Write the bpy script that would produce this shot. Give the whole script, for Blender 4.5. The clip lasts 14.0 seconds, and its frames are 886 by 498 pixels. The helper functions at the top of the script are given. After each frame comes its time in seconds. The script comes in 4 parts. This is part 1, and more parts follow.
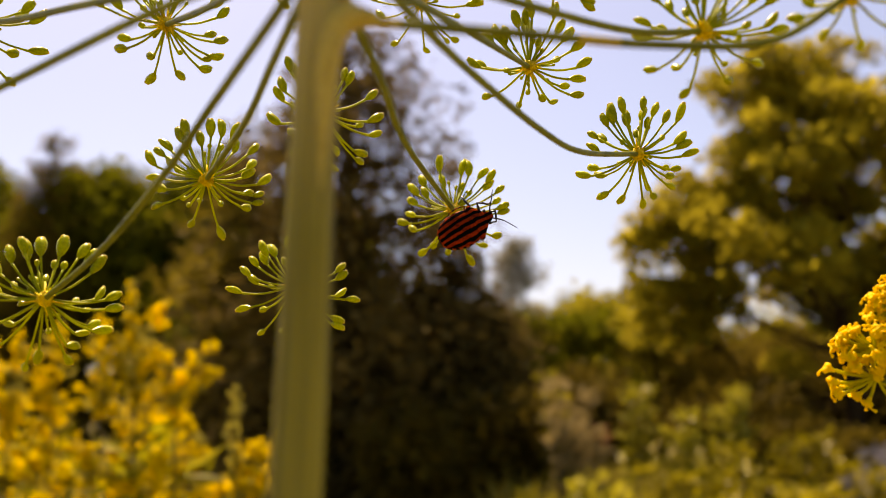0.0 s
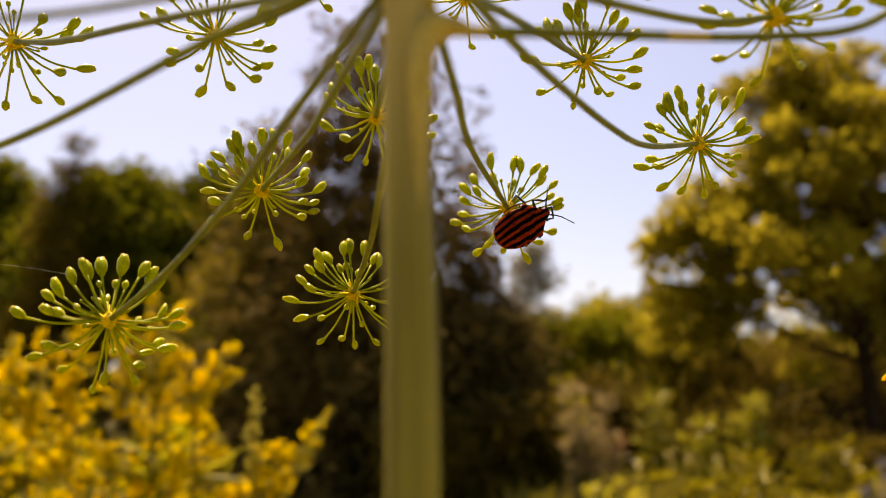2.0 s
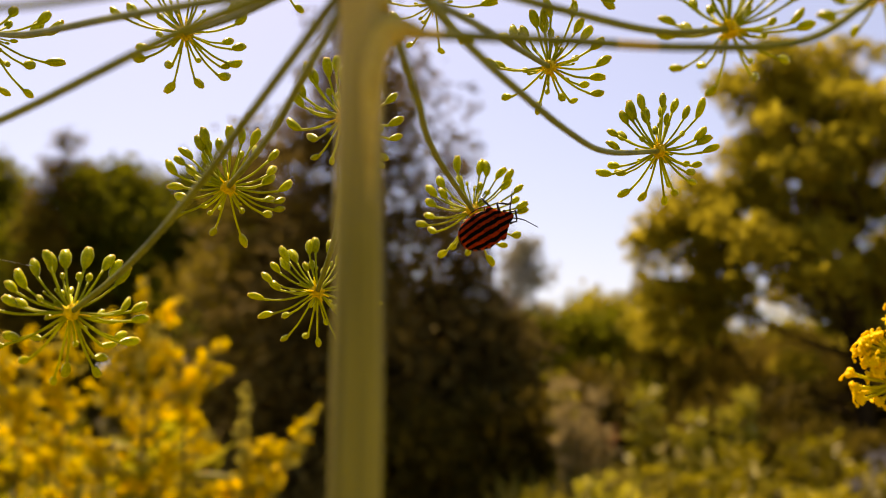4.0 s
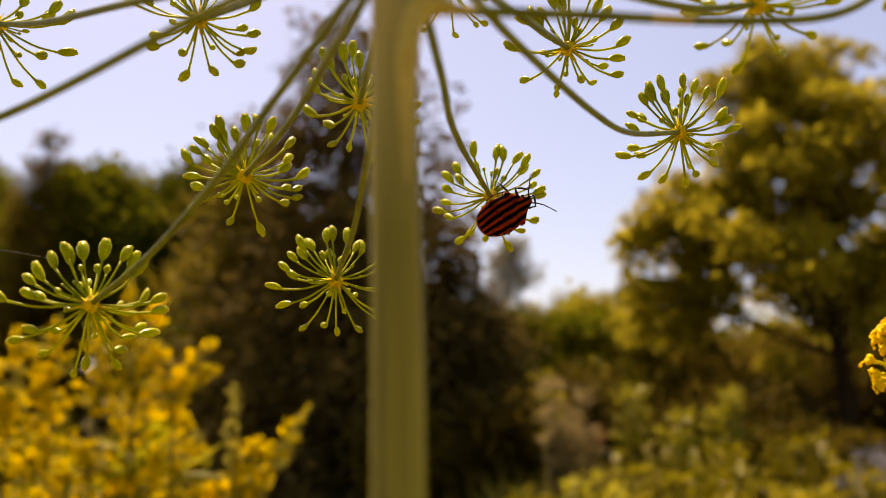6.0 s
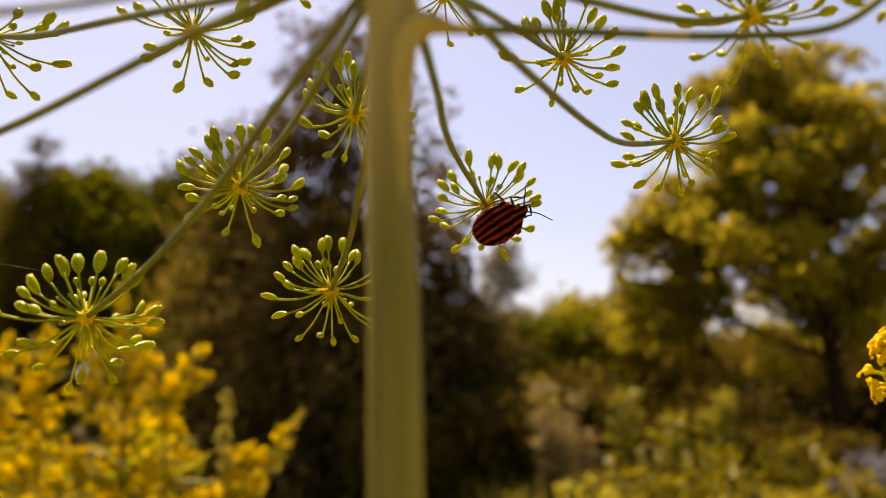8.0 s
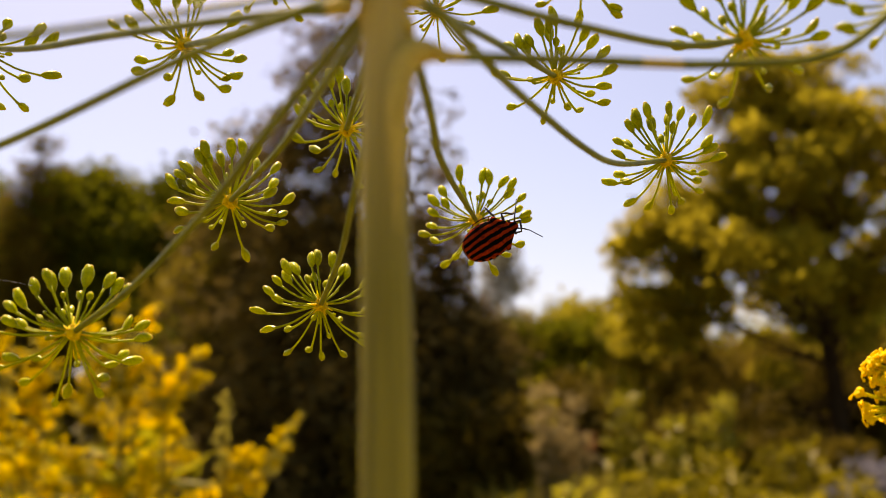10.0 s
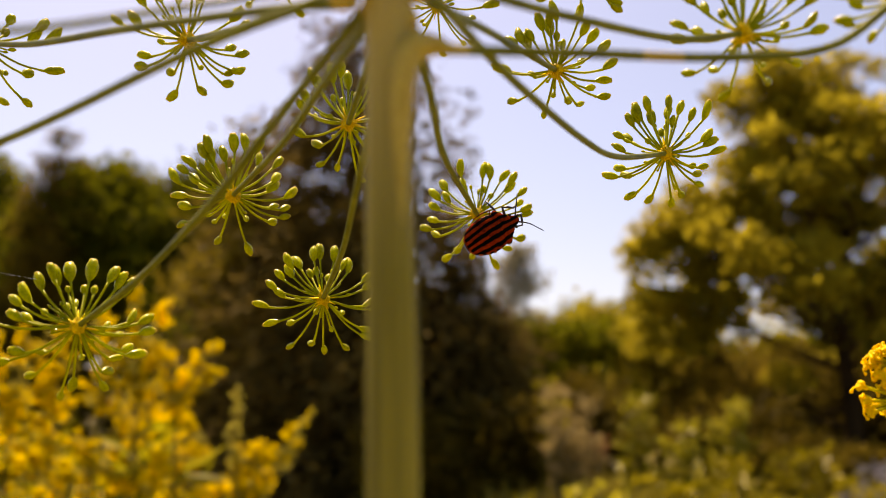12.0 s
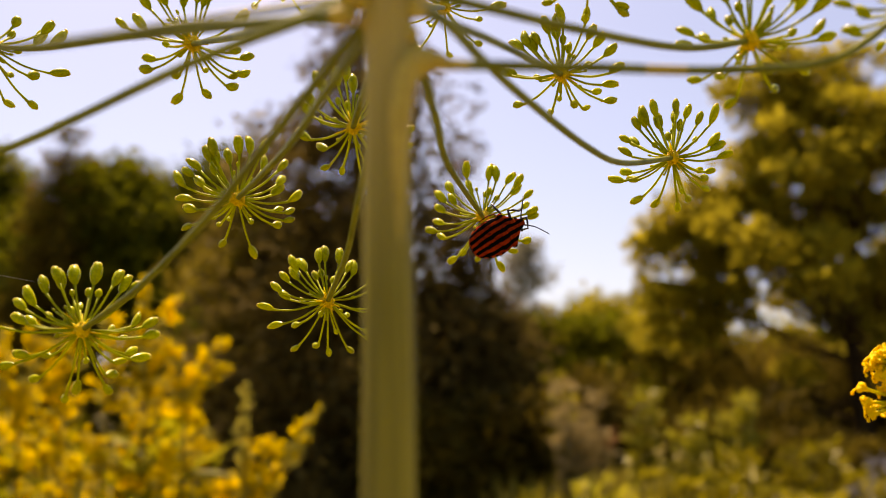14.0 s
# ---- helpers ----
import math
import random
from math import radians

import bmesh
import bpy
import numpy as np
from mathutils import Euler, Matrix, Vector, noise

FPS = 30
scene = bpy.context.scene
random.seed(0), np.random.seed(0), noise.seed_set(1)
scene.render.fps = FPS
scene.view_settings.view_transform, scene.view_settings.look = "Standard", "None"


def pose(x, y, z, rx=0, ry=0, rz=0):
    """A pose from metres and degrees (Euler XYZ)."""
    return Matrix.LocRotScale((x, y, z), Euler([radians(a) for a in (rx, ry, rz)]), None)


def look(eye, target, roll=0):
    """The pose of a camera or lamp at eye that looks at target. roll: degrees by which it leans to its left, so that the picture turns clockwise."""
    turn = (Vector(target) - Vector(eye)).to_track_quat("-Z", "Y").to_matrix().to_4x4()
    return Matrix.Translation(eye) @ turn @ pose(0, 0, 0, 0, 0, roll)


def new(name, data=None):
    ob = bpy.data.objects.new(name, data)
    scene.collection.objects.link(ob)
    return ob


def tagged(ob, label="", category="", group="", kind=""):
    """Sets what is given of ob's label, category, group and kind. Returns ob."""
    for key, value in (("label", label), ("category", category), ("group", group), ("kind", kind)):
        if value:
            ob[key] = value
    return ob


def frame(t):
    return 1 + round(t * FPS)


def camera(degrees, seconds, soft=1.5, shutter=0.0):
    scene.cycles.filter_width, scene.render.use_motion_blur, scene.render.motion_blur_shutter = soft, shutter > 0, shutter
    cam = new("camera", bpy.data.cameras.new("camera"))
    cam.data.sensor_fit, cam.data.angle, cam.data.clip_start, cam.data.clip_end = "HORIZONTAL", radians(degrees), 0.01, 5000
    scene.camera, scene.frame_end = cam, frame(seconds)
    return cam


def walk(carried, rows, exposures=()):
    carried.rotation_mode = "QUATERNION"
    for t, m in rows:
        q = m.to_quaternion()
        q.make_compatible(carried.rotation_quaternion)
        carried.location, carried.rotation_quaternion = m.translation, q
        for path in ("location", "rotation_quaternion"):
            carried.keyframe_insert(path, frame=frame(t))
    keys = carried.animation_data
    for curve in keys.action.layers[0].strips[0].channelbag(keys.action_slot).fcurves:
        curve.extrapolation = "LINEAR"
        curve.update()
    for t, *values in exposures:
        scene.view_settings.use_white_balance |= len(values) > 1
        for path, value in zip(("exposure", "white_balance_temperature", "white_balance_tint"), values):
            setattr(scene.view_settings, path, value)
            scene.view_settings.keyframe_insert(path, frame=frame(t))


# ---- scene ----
cam = camera(50.0, 14.0, soft=0.5)
cam.data.dof.use_dof = True
cam.data.dof.focus_distance = 0.140
cam.data.dof.aperture_fstop = 24

# the hand-held camera, a hand's width from the umbel
walk(cam, [
    (0, pose(0.00418, -0.00135, 1.24835, 99.911, 0.792, 0.026)),
    (0.5, pose(0.00271, -0.00052, 1.24877, 99.912, 0.693, 0.065)),
    (1, pose(0.00130, 0.00008, 1.24882, 99.935, 0.370, 0.230)),
    (1.5, pose(0.00024, 0.00031, 1.25001, 99.982, 0.260, 0.688)),
    (2, pose(-0.00083, 0.00086, 1.24996, 100.088, -0.039, 0.947)),
    (2.5, pose(0.00011, 0.00031, 1.24969, 100.106, 0.134, 0.902)),
    (3, pose(0.00194, -0.00116, 1.24983, 100.022, 0.295, 0.731)),
    (5.5, pose(0.00006, -0.00088, 1.24883, 99.788, 0.109, 0.071)),
    (6, pose(-0.00157, 0.00068, 1.24859, 99.850, 0.443, -0.312)),
    (6.5, pose(-0.00096, 0.00022, 1.24773, 99.835, 0.544, -0.558)),
    (7, pose(-0.00205, 0.00003, 1.24711, 99.804, 0.444, -0.622)),
    (7.5, pose(-0.00121, 0.00166, 1.25109, 99.911, 0.207, -0.753)),
    (8, pose(-0.00179, 0.00066, 1.24967, 100.084, 0.712, -0.728)),
    (10.5, pose(-0.00096, 0.00056, 1.25208, 100.281, 0.002, -0.881)),
    (11, pose(-0.00027, 0.00081, 1.25235, 100.355, -0.218, -0.907)),
    (11.5, pose(0.00008, -0.00033, 1.25164, 100.323, -0.463, -0.590)),
    (12, pose(-0.00036, -0.00011, 1.25087, 100.167, -0.805, -0.073)),
    (12.5, pose(-0.00063, 0.00022, 1.25123, 100.029, -0.959, 0.342)),
    (13, pose(-0.00018, -0.00082, 1.25058, 99.947, -1.063, 0.520)),
    (13.5, pose(0.00009, -0.00100, 1.25055, 99.845, -0.862, 0.497)),
    (14, pose(0.00011, 0.00002, 1.25252, 99.813, -0.594, 0.400)),
], exposures=[(0, 1.20, 8200, 29), (3, 1.20, 8200, 29), (5.5, 1.19, 8200, 29), (6, 1.09, 8150, 29), (6.5, 1.12, 8150, 29), (7, 1.06, 8150, 29), (7.5, 1.15, 8200, 29),
              (8, 1.12, 8150, 29), (10.5, 1.19, 8200, 29), (14, 1.19, 8200, 29)])

# ---- sky and sun: hazy noon, the sun high ahead of the camera ----
SUN_UP, SUN_TURN = radians(62), radians(-20)
world = bpy.data.worlds.new("sky")
scene.world = world
world.use_nodes = True
wn, wl = world.node_tree.nodes, world.node_tree.links
sky = wn.new("ShaderNodeTexSky")
sky.sky_type, sky.sun_disc = "NISHITA", False
sky.sun_elevation, sky.sun_rotation = SUN_UP, SUN_TURN
sky.dust_density, sky.air_density, sky.ozone_density = 1.7, 1.0, 3.0
wn["Background"].inputs["Strength"].default_value = 0.081
wl.new(sky.outputs[0], wn["Background"].inputs[0])
sun = new("sun", bpy.data.lights.new("sun", "SUN"))
sun.data.energy, sun.data.angle, sun.data.color = 5.6, radians(0.6), (1.0, 0.90, 0.72)
sun_way = Vector((math.sin(SUN_TURN) * math.cos(SUN_UP), math.cos(SUN_TURN) * math.cos(SUN_UP), math.sin(SUN_UP)))
sun.matrix_world = look(sun_way * 50, (0, 0, 0))


# ---- materials ----
def material(name, low, high, grain=800.0, rough=0.5, bump=0.0, glow_through=0.0, blotch=None, vary=0.25, spec=0.4, flesh=0.0, stretch=1.0, juice=0.45):
    """A surface whose colour wanders between low and high at two scales; glow_through lets light pass as in leaves."""
    m = bpy.data.materials.new(name)
    m.use_nodes = True
    n, l = m.node_tree.nodes, m.node_tree.links
    b = n["Principled BSDF"]
    b.inputs["Roughness"].default_value = rough
    b.inputs["Specular IOR Level"].default_value = spec
    if flesh:
        # juicy tissue: light that enters it spreads a little way
        b.inputs["Subsurface Weight"].default_value = juice
        b.inputs["Subsurface Radius"].default_value = (1.0, 0.9, 0.25)
        b.inputs["Subsurface Scale"].default_value = flesh
    co = n.new("ShaderNodeTexCoord")
    fine, wide = n.new("ShaderNodeTexNoise"), n.new("ShaderNodeTexNoise")
    fine.inputs["Scale"].default_value, wide.inputs["Scale"].default_value = grain, blotch or grain / 7
    fine.inputs["Detail"].default_value = 3
    way = n.new("ShaderNodeMapping")
    way.inputs["Scale"].default_value = (1, 1, stretch)
    l.new(co.outputs["Object"], way.inputs["Vector"])
    for t in (fine, wide):
        l.new(way.outputs[0], t.inputs["Vector"])
    mix = n.new("ShaderNodeMath")
    mix.operation = "MULTIPLY_ADD"
    mix.inputs[1].default_value = 0.5
    l.new(fine.outputs[0], mix.inputs[0])
    half = n.new("ShaderNodeMath")
    half.operation = "MULTIPLY"
    half.inputs[1].default_value = 0.5
    l.new(wide.outputs[0], half.inputs[0])
    l.new(half.outputs[0], mix.inputs[2])
    spread = n.new("ShaderNodeMapRange")
    spread.inputs[1].default_value, spread.inputs[2].default_value = 0.34, 0.66
    l.new(mix.outputs[0], spread.inputs[0])
    ramp = n.new("ShaderNodeMix")
    ramp.data_type = "RGBA"
    ramp.inputs[6].default_value, ramp.inputs[7].default_value = (*low, 1), (*high, 1)
    l.new(spread.outputs[0], ramp.inputs[0])
    # each leaf, fruit or piece a little lighter or darker than its neighbour
    geo, info = n.new("ShaderNodeNewGeometry"), n.new("ShaderNodeObjectInfo")
    both = n.new("ShaderNodeMath")
    l.new(geo.outputs["Random Per Island"], both.inputs[0])
    l.new(info.outputs["Random"], both.inputs[1])
    level = n.new("ShaderNodeMapRange")
    level.inputs[2].default_value = 2.0
    level.inputs[3].default_value, level.inputs[4].default_value = 1 - vary, 1 + vary
    l.new(both.outputs[0], level.inputs[0])
    hsv = n.new("ShaderNodeHueSaturation")
    l.new(level.outputs[0], hsv.inputs["Value"])
    l.new(ramp.outputs[2], hsv.inputs["Color"])
    l.new(hsv.outputs[0], b.inputs["Base Color"])
    if bump:
        bp = n.new("ShaderNodeBump")
        bp.inputs["Strength"].default_value, bp.inputs["Distance"].default_value = bump, 0.3 / grain
        l.new(fine.outputs[0], bp.inputs["Height"])
        l.new(bp.outputs[0], b.inputs["Normal"])
    if glow_through:
        tr, mx = n.new("ShaderNodeBsdfTranslucent"), n.new("ShaderNodeMixShader")
        mx.inputs[0].default_value = glow_through
        l.new(hsv.outputs[0], tr.inputs[0])
        l.new(b.outputs[0], mx.inputs[1])
        l.new(tr.outputs[0], mx.inputs[2])
        l.new(mx.outputs[0], n["Material Output"].inputs[0])
    return m


STEM = material("fennel stem", (0.078, 0.067, 0.018), (0.290, 0.250, 0.034), 1700, 0.55, 0.3, 0, 300, 0.1, 0.07, 0.0012, 0.025)
RAY = material("fennel ray", (0.106, 0.121, 0.010), (0.240, 0.255, 0.022), 2500, 0.42, 0.25, 0.22, 200, 0.2, 0.12)
PEDICEL = material("fennel pedicel", (0.295, 0.335, 0.006), (0.49, 0.50, 0.014), 2500, 0.45, 0.2, 0.42, 300, 0.2, 0.06)
JOINT = material("pale swollen joint", (0.38, 0.285, 0.055), (0.55, 0.43, 0.10), 1800, 0.6, 0.3, 0, 250, 0.1, 0.08, 0.0015)
FRUIT = material("green fennel fruit", (0.252, 0.290, 0.002), (0.555, 0.560, 0.004), 2200, 0.26, 0.25, 0.34, 700, 0.32, 0.11, 0.0005, 1.0, 0.12)
SCAR = material("golden scar", (0.34, 0.245, 0.012), (0.44, 0.335, 0.02), 1800, 0.6, 0.3, 0, 250)
TIP = material("yellow fruit tip", (0.68, 0.52, 0.015), (0.88, 0.70, 0.05), 4000, 0.5, 0.3, 0.3, 900)
HEART = material("yellow umbellet heart", (0.62, 0.37, 0.004), (0.84, 0.56, 0.012), 3000, 0.6, 0.4, 0, 700, 0.2, 0.1, 0.0008)
PETAL = material("yellow fennel petal", (0.90, 0.66, 0.003), (0.95, 0.76, 0.012), 3000, 0.6, 0.2, 0.45, 500, 0.10, 0.12)
BLOOM_STALK = material("yellow-green floret stalk", (0.50, 0.46, 0.004), (0.68, 0.60, 0.012), 3000, 0.5, 0.2, 0.4, 500, 0.15, 0.08)
GOLD = material("goldenrod floret", (0.48, 0.365, 0.002), (0.88, 0.645, 0.007), 300, 0.7, 0.0, 0.45, 12, 0.7, 0.08)
GOLD_LEAF = material("goldenrod leaf", (0.13, 0.13, 0.004), (0.29, 0.26, 0.010), 120, 0.5, 0.0, 0.5, 9, 0.4, 0.07)
GOLD_STEM = material("goldenrod stem", (0.10, 0.09, 0.012), (0.2, 0.16, 0.03), 300, 0.7, 0.2, 0, None, 0.25, 0.05)
BARK = material("tree bark", (0.014, 0.009, 0.004), (0.046, 0.030, 0.013), 30, 0.95, 0.8, 0, 4, 0.25, 0.01)
SILVER = material("silver-grey leaf", (0.12, 0.12, 0.14), (0.27, 0.27, 0.31), 20, 0.7, 0, 0.25, 3, 0.5, 0.08)
RUST = material("withered rusty leaf", (0.14, 0.055, 0.018), (0.26, 0.11, 0.04), 20, 0.7, 0, 0.2, 3, 0.3, 0.05)
# paled and greyed so the far tree's haze is in its leaf colour
GREY_LEAF = material("haze-paled grey-green leaf", (0.15, 0.15, 0.11), (0.29, 0.285, 0.20), 4, 0.7, 0, 0.3, 0.4, 0.3, 0.06)
PINE = material("dark conifer needle", (0.074, 0.054, 0.013), (0.170, 0.121, 0.028), 6, 0.75, 0, 0.25, 0.7, 0.55, 0.03)
BROAD = material("yellow-green tree leaf", (0.122, 0.107, 0.008), (0.345, 0.285, 0.019), 5, 0.7, 0, 0.52, 0.6, 0.65, 0.03)
FARLEAF = material("olive far leaf", (0.052, 0.062, 0.003), (0.145, 0.145, 0.006), 4, 0.7, 0, 0.40, 0.4, 0.45, 0.02)
SHRUB = material("shrub leaf", (0.092, 0.085, 0.003), (0.375, 0.305, 0.010), 9, 0.45, 0, 0.32, 0.8, 0.65, 0.10)
SKYLEAF = material("olive-yellow distant leaf", (0.11, 0.105, 0.008), (0.29, 0.245, 0.018), 4, 0.7, 0, 0.42, 0.4, 0.55, 0.02)
MURK = material("olive-brown bough needle", (0.120, 0.093, 0.010), (0.30, 0.228, 0.020), 6, 0.75, 0, 0.33, 0.7, 0.55, 0.03)
SPRIG = material("pale green shrub leaf", (0.15, 0.145, 0.006), (0.42, 0.37, 0.03), 9, 0.45, 0, 0.35, 0.8, 0.6, 0.12)
# leaf colour kept dark to carry the shade under and among the trees
SHADE_LEAF = material("shade-darkened leaf", (0.055, 0.041, 0.005), (0.145, 0.105, 0.010), 7, 0.7, 0, 0.38, 1.0, 0.6, 0.03)
DRY = material("dry twig", (0.18, 0.140, 0.055), (0.39, 0.30, 0.12), 20, 0.8, 0.2, 0.3, 3, 0.3, 0.05)
GROUND = material("dry meadow ground", (0.085, 0.072, 0.022), (0.20, 0.165, 0.05), 9, 0.9, 0.4, 0, 0.6, 0.1, 0.1)
GRASS = material("meadow grass", (0.14, 0.125, 0.015), (0.36, 0.29, 0.045), 6, 0.6, 0, 0.3, 0.8, 0.4, 0.1)
BUG_BLACK = material("black bug shell", (0.006, 0.005, 0.005), (0.016, 0.012, 0.010), 5000, 0.35, 0.3)


def ripen(m, low, high, pale):
    """Let the colour of m turn pale from height low to height high, as a stem does below its joint."""
    n, l = m.node_tree.nodes, m.node_tree.links
    co, cut, ramp, mix = n.new("ShaderNodeTexCoord"), n.new("ShaderNodeSeparateXYZ"), n.new("ShaderNodeMapRange"), n.new("ShaderNodeMix")
    l.new(co.outputs["Object"], cut.inputs[0])
    ramp.inputs[1].default_value, ramp.inputs[2].default_value = low, high
    l.new(cut.outputs[2], ramp.inputs[0])
    mix.data_type = "RGBA"
    mix.inputs[7].default_value = (*pale, 1)
    l.new(ramp.outputs[0], mix.inputs[0])
    l.new(n["Hue/Saturation/Value"].outputs[0], mix.inputs[6])
    l.new(mix.outputs[2], n["Principled BSDF"].inputs["Base Color"])


ripen(STEM, -0.016, 0.002, (0.43, 0.34, 0.10))


def striped():
    """Red shell with black stripes along the body, pitted like leather."""
    m = material("red and black striped shell", (0.10, 0.010, 0.003), (0.28, 0.029, 0.005), 2600, 0.7, 0.7, 0, 600, 0.05, 0.0)
    n, l = m.node_tree.nodes, m.node_tree.links
    b, hsv = n["Principled BSDF"], n["Hue/Saturation/Value"]
    co, cut, wob = n.new("ShaderNodeTexCoord"), n.new("ShaderNodeSeparateXYZ"), n.new("ShaderNodeTexNoise")
    wob.inputs["Scale"].default_value = 700
    l.new(co.outputs["Object"], cut.inputs[0])
    l.new(co.outputs["Object"], wob.inputs["Vector"])

    def calc(op, a, c, d=None):
        k = n.new("ShaderNodeMath")
        k.operation = op
        for i, v in enumerate((a, c, d)):
            if v is None:
                continue
            if isinstance(v, (int, float)):
                k.inputs[i].default_value = v
            else:
                l.new(v, k.inputs[i])
        return k.outputs[0]
    # stripes draw together a little towards head and tail
    lean = calc("MULTIPLY_ADD", calc("ABSOLUTE", cut.outputs[0], 0), 55.0, 1.0)
    y = calc("MULTIPLY", calc("MULTIPLY_ADD", cut.outputs[0], -0.06, cut.outputs[1]), lean)
    y = calc("MULTIPLY_ADD", calc("SUBTRACT", wob.outputs[0], 0.5), 0.00060, y)
    wave = calc("SINE", calc("MULTIPLY_ADD", y, 2 * math.pi / 0.00118, 1.2), 0)
    edge = n.new("ShaderNodeMapRange")
    edge.inputs[1].default_value, edge.inputs[2].default_value = -0.30, 0.14
    l.new(wave, edge.inputs[0])
    mix = n.new("ShaderNodeMix")
    mix.data_type = "RGBA"
    mix.inputs[7].default_value = (0.004, 0.003, 0.003, 1)
    l.new(edge.outputs[0], mix.inputs[0])
    l.new(hsv.outputs[0], mix.inputs[6])
    l.new(mix.outputs[2], b.inputs["Base Color"])
    return m


SHELL = striped()


def banded():
    """The rim of the abdomen: black and orange-red patches in turn along the body."""
    m = material("banded rim", (0.20, 0.03, 0.004), (0.36, 0.06, 0.008), 2600, 0.6, 0.4, 0, 600, 0.05, 0.04)
    n, l = m.node_tree.nodes, m.node_tree.links
    co, wave, edge, mix = n.new("ShaderNodeTexCoord"), n.new("ShaderNodeTexWave"), n.new("ShaderNodeMapRange"), n.new("ShaderNodeMix")
    wave.inputs["Scale"].default_value = 290
    l.new(co.outputs["Object"], wave.inputs["Vector"])
    edge.inputs[1].default_value, edge.inputs[2].default_value = 0.42, 0.58
    l.new(wave.outputs["Fac"], edge.inputs[0])
    mix.data_type = "RGBA"
    mix.inputs[7].default_value = (0.006, 0.004, 0.004, 1)
    l.new(edge.outputs[0], mix.inputs[0])
    l.new(n["Hue/Saturation/Value"].outputs[0], mix.inputs[6])
    l.new(mix.outputs[2], n["Principled BSDF"].inputs["Base Color"])
    return m


RIM = banded()


# ---- building helpers ----
def mesh(name, verts, faces, mats, slots=None, smooth=True):
    me = bpy.data.meshes.new(name)
    me.from_pydata([tuple(v) for v in verts], [], faces)
    for m in mats if isinstance(mats, (list, tuple)) else (mats,):
        me.materials.append(m)
    if slots is not None:
        me.polygons.foreach_set("material_index", slots)
    if smooth:
        me.polygons.foreach_set("use_smooth", [True] * len(me.polygons))
    me.update()
    return me


def put(name, me, parent=None, at=None, label=""):
    ob = new(name, me)
    ob.parent = parent
    if at is not None:
        ob.matrix_basis = at
    return tagged(ob, label)


def tube(points, radii, sides=8, cap=True):
    """Verts and faces of a round rod through the points."""
    pts = [Vector(p) for p in points]
    verts, faces = [], []
    side = None
    for i, p in enumerate(pts):
        way = (pts[min(i + 1, len(pts) - 1)] - pts[max(i - 1, 0)]).normalized()
        side = (side - way * side.dot(way)) if side else way.orthogonal()
        side.normalize()
        up = way.cross(side)
        for k in range(sides):
            a = 2 * math.pi * k / sides
            verts.append(p + (side * math.cos(a) + up * math.sin(a)) * radii[i])
    for i in range(len(pts) - 1):
        for k in range(sides):
            a, b = i * sides + k, i * sides + (k + 1) % sides
            faces.append((a, b, b + sides, a + sides))
    if cap:
        faces.append(tuple(reversed(range(sides))))
        faces.append(tuple(range(len(verts) - sides, len(verts))))
    return verts, faces


def curve(points, steps=6):
    """A smooth line through the points."""
    p = [Vector(q) for q in points]
    p = [p[0] * 2 - p[1]] + p + [p[-1] * 2 - p[-2]]
    out = []
    for i in range(1, len(p) - 2):
        for s in range(steps):
            t = s / steps
            a, b, c, d = p[i - 1:i + 3]
            out.append(0.5 * (2 * b + (c - a) * t + (2 * a - 5 * b + 4 * c - d) * t * t + (3 * b - a - 3 * c + d) * t ** 3))
    return out + [p[-2]]


def join(pieces):
    verts, faces, slots = [], [], []
    for v, f, *s in pieces:
        k = len(verts)
        verts += list(v)
        faces += [tuple(i + k for i in q) for q in f]
        slots += [s[0] if s else 0] * len(f)
    return verts, faces, slots


def ball(radius, rings=6, sides=10, at=(0, 0, 0), squash=(1, 1, 1)):
    verts, faces = [], []
    for i in range(rings + 1):
        a = math.pi * i / rings
        for k in range(sides):
            b = 2 * math.pi * k / sides
            verts.append(Vector((at[0] + radius * squash[0] * math.sin(a) * math.cos(b), at[1] + radius * squash[1] * math.sin(a) * math.sin(b),
                                 at[2] + radius * squash[2] * math.cos(a))))
    for i in range(rings):
        for k in range(sides):
            a, b = i * sides + k, i * sides + (k + 1) % sides
            faces.append((a, a + sides, b + sides, b))
    return verts, faces


def frond(rng, centres, normals, length, width, droop=0.0, fold=0.25):
    """Many small folded leaves, six points each, as arrays of verts and faces."""
    n = len(centres)
    d = normals + rng.normal(0, 0.6, (n, 3))
    d[:, 2] -= droop
    d /= np.linalg.norm(d, axis=1)[:, None]
    s = np.cross(d, rng.normal(0, 1, (n, 3)))
    s /= np.linalg.norm(s, axis=1)[:, None] + 1e-9
    up = np.cross(s, d)
    k = rng.uniform(0.6, 1.35, (n, 1))
    L, W = length * k, width * k
    v = np.stack([centres, centres + d * L * 0.45 + s * W * 0.5 + up * W * fold, centres + d * L * 0.5,
                  centres + d * L * 0.45 - s * W * 0.5 + up * W * fold, centres + d * L - up * W * fold], 1).reshape(-1, 3)
    base = np.arange(n)[:, None] * 5
    f = np.concatenate([base + [0, 1, 2], base + [0, 2, 3], base + [1, 4, 2], base + [2, 4, 3]])
    return v.tolist(), f.tolist()


def budded(name, low, high):
    return material(name, low, high, 300, 0.7, 0.0, 0.3, 12, 0.3, 0.05)


BUD = budded("pale goldenrod bud", (0.30, 0.265, 0.03), (0.47, 0.41, 0.07))
SILK = material("spider silk", (0.6, 0.6, 0.6), (0.8, 0.8, 0.8), 900, 0.3)


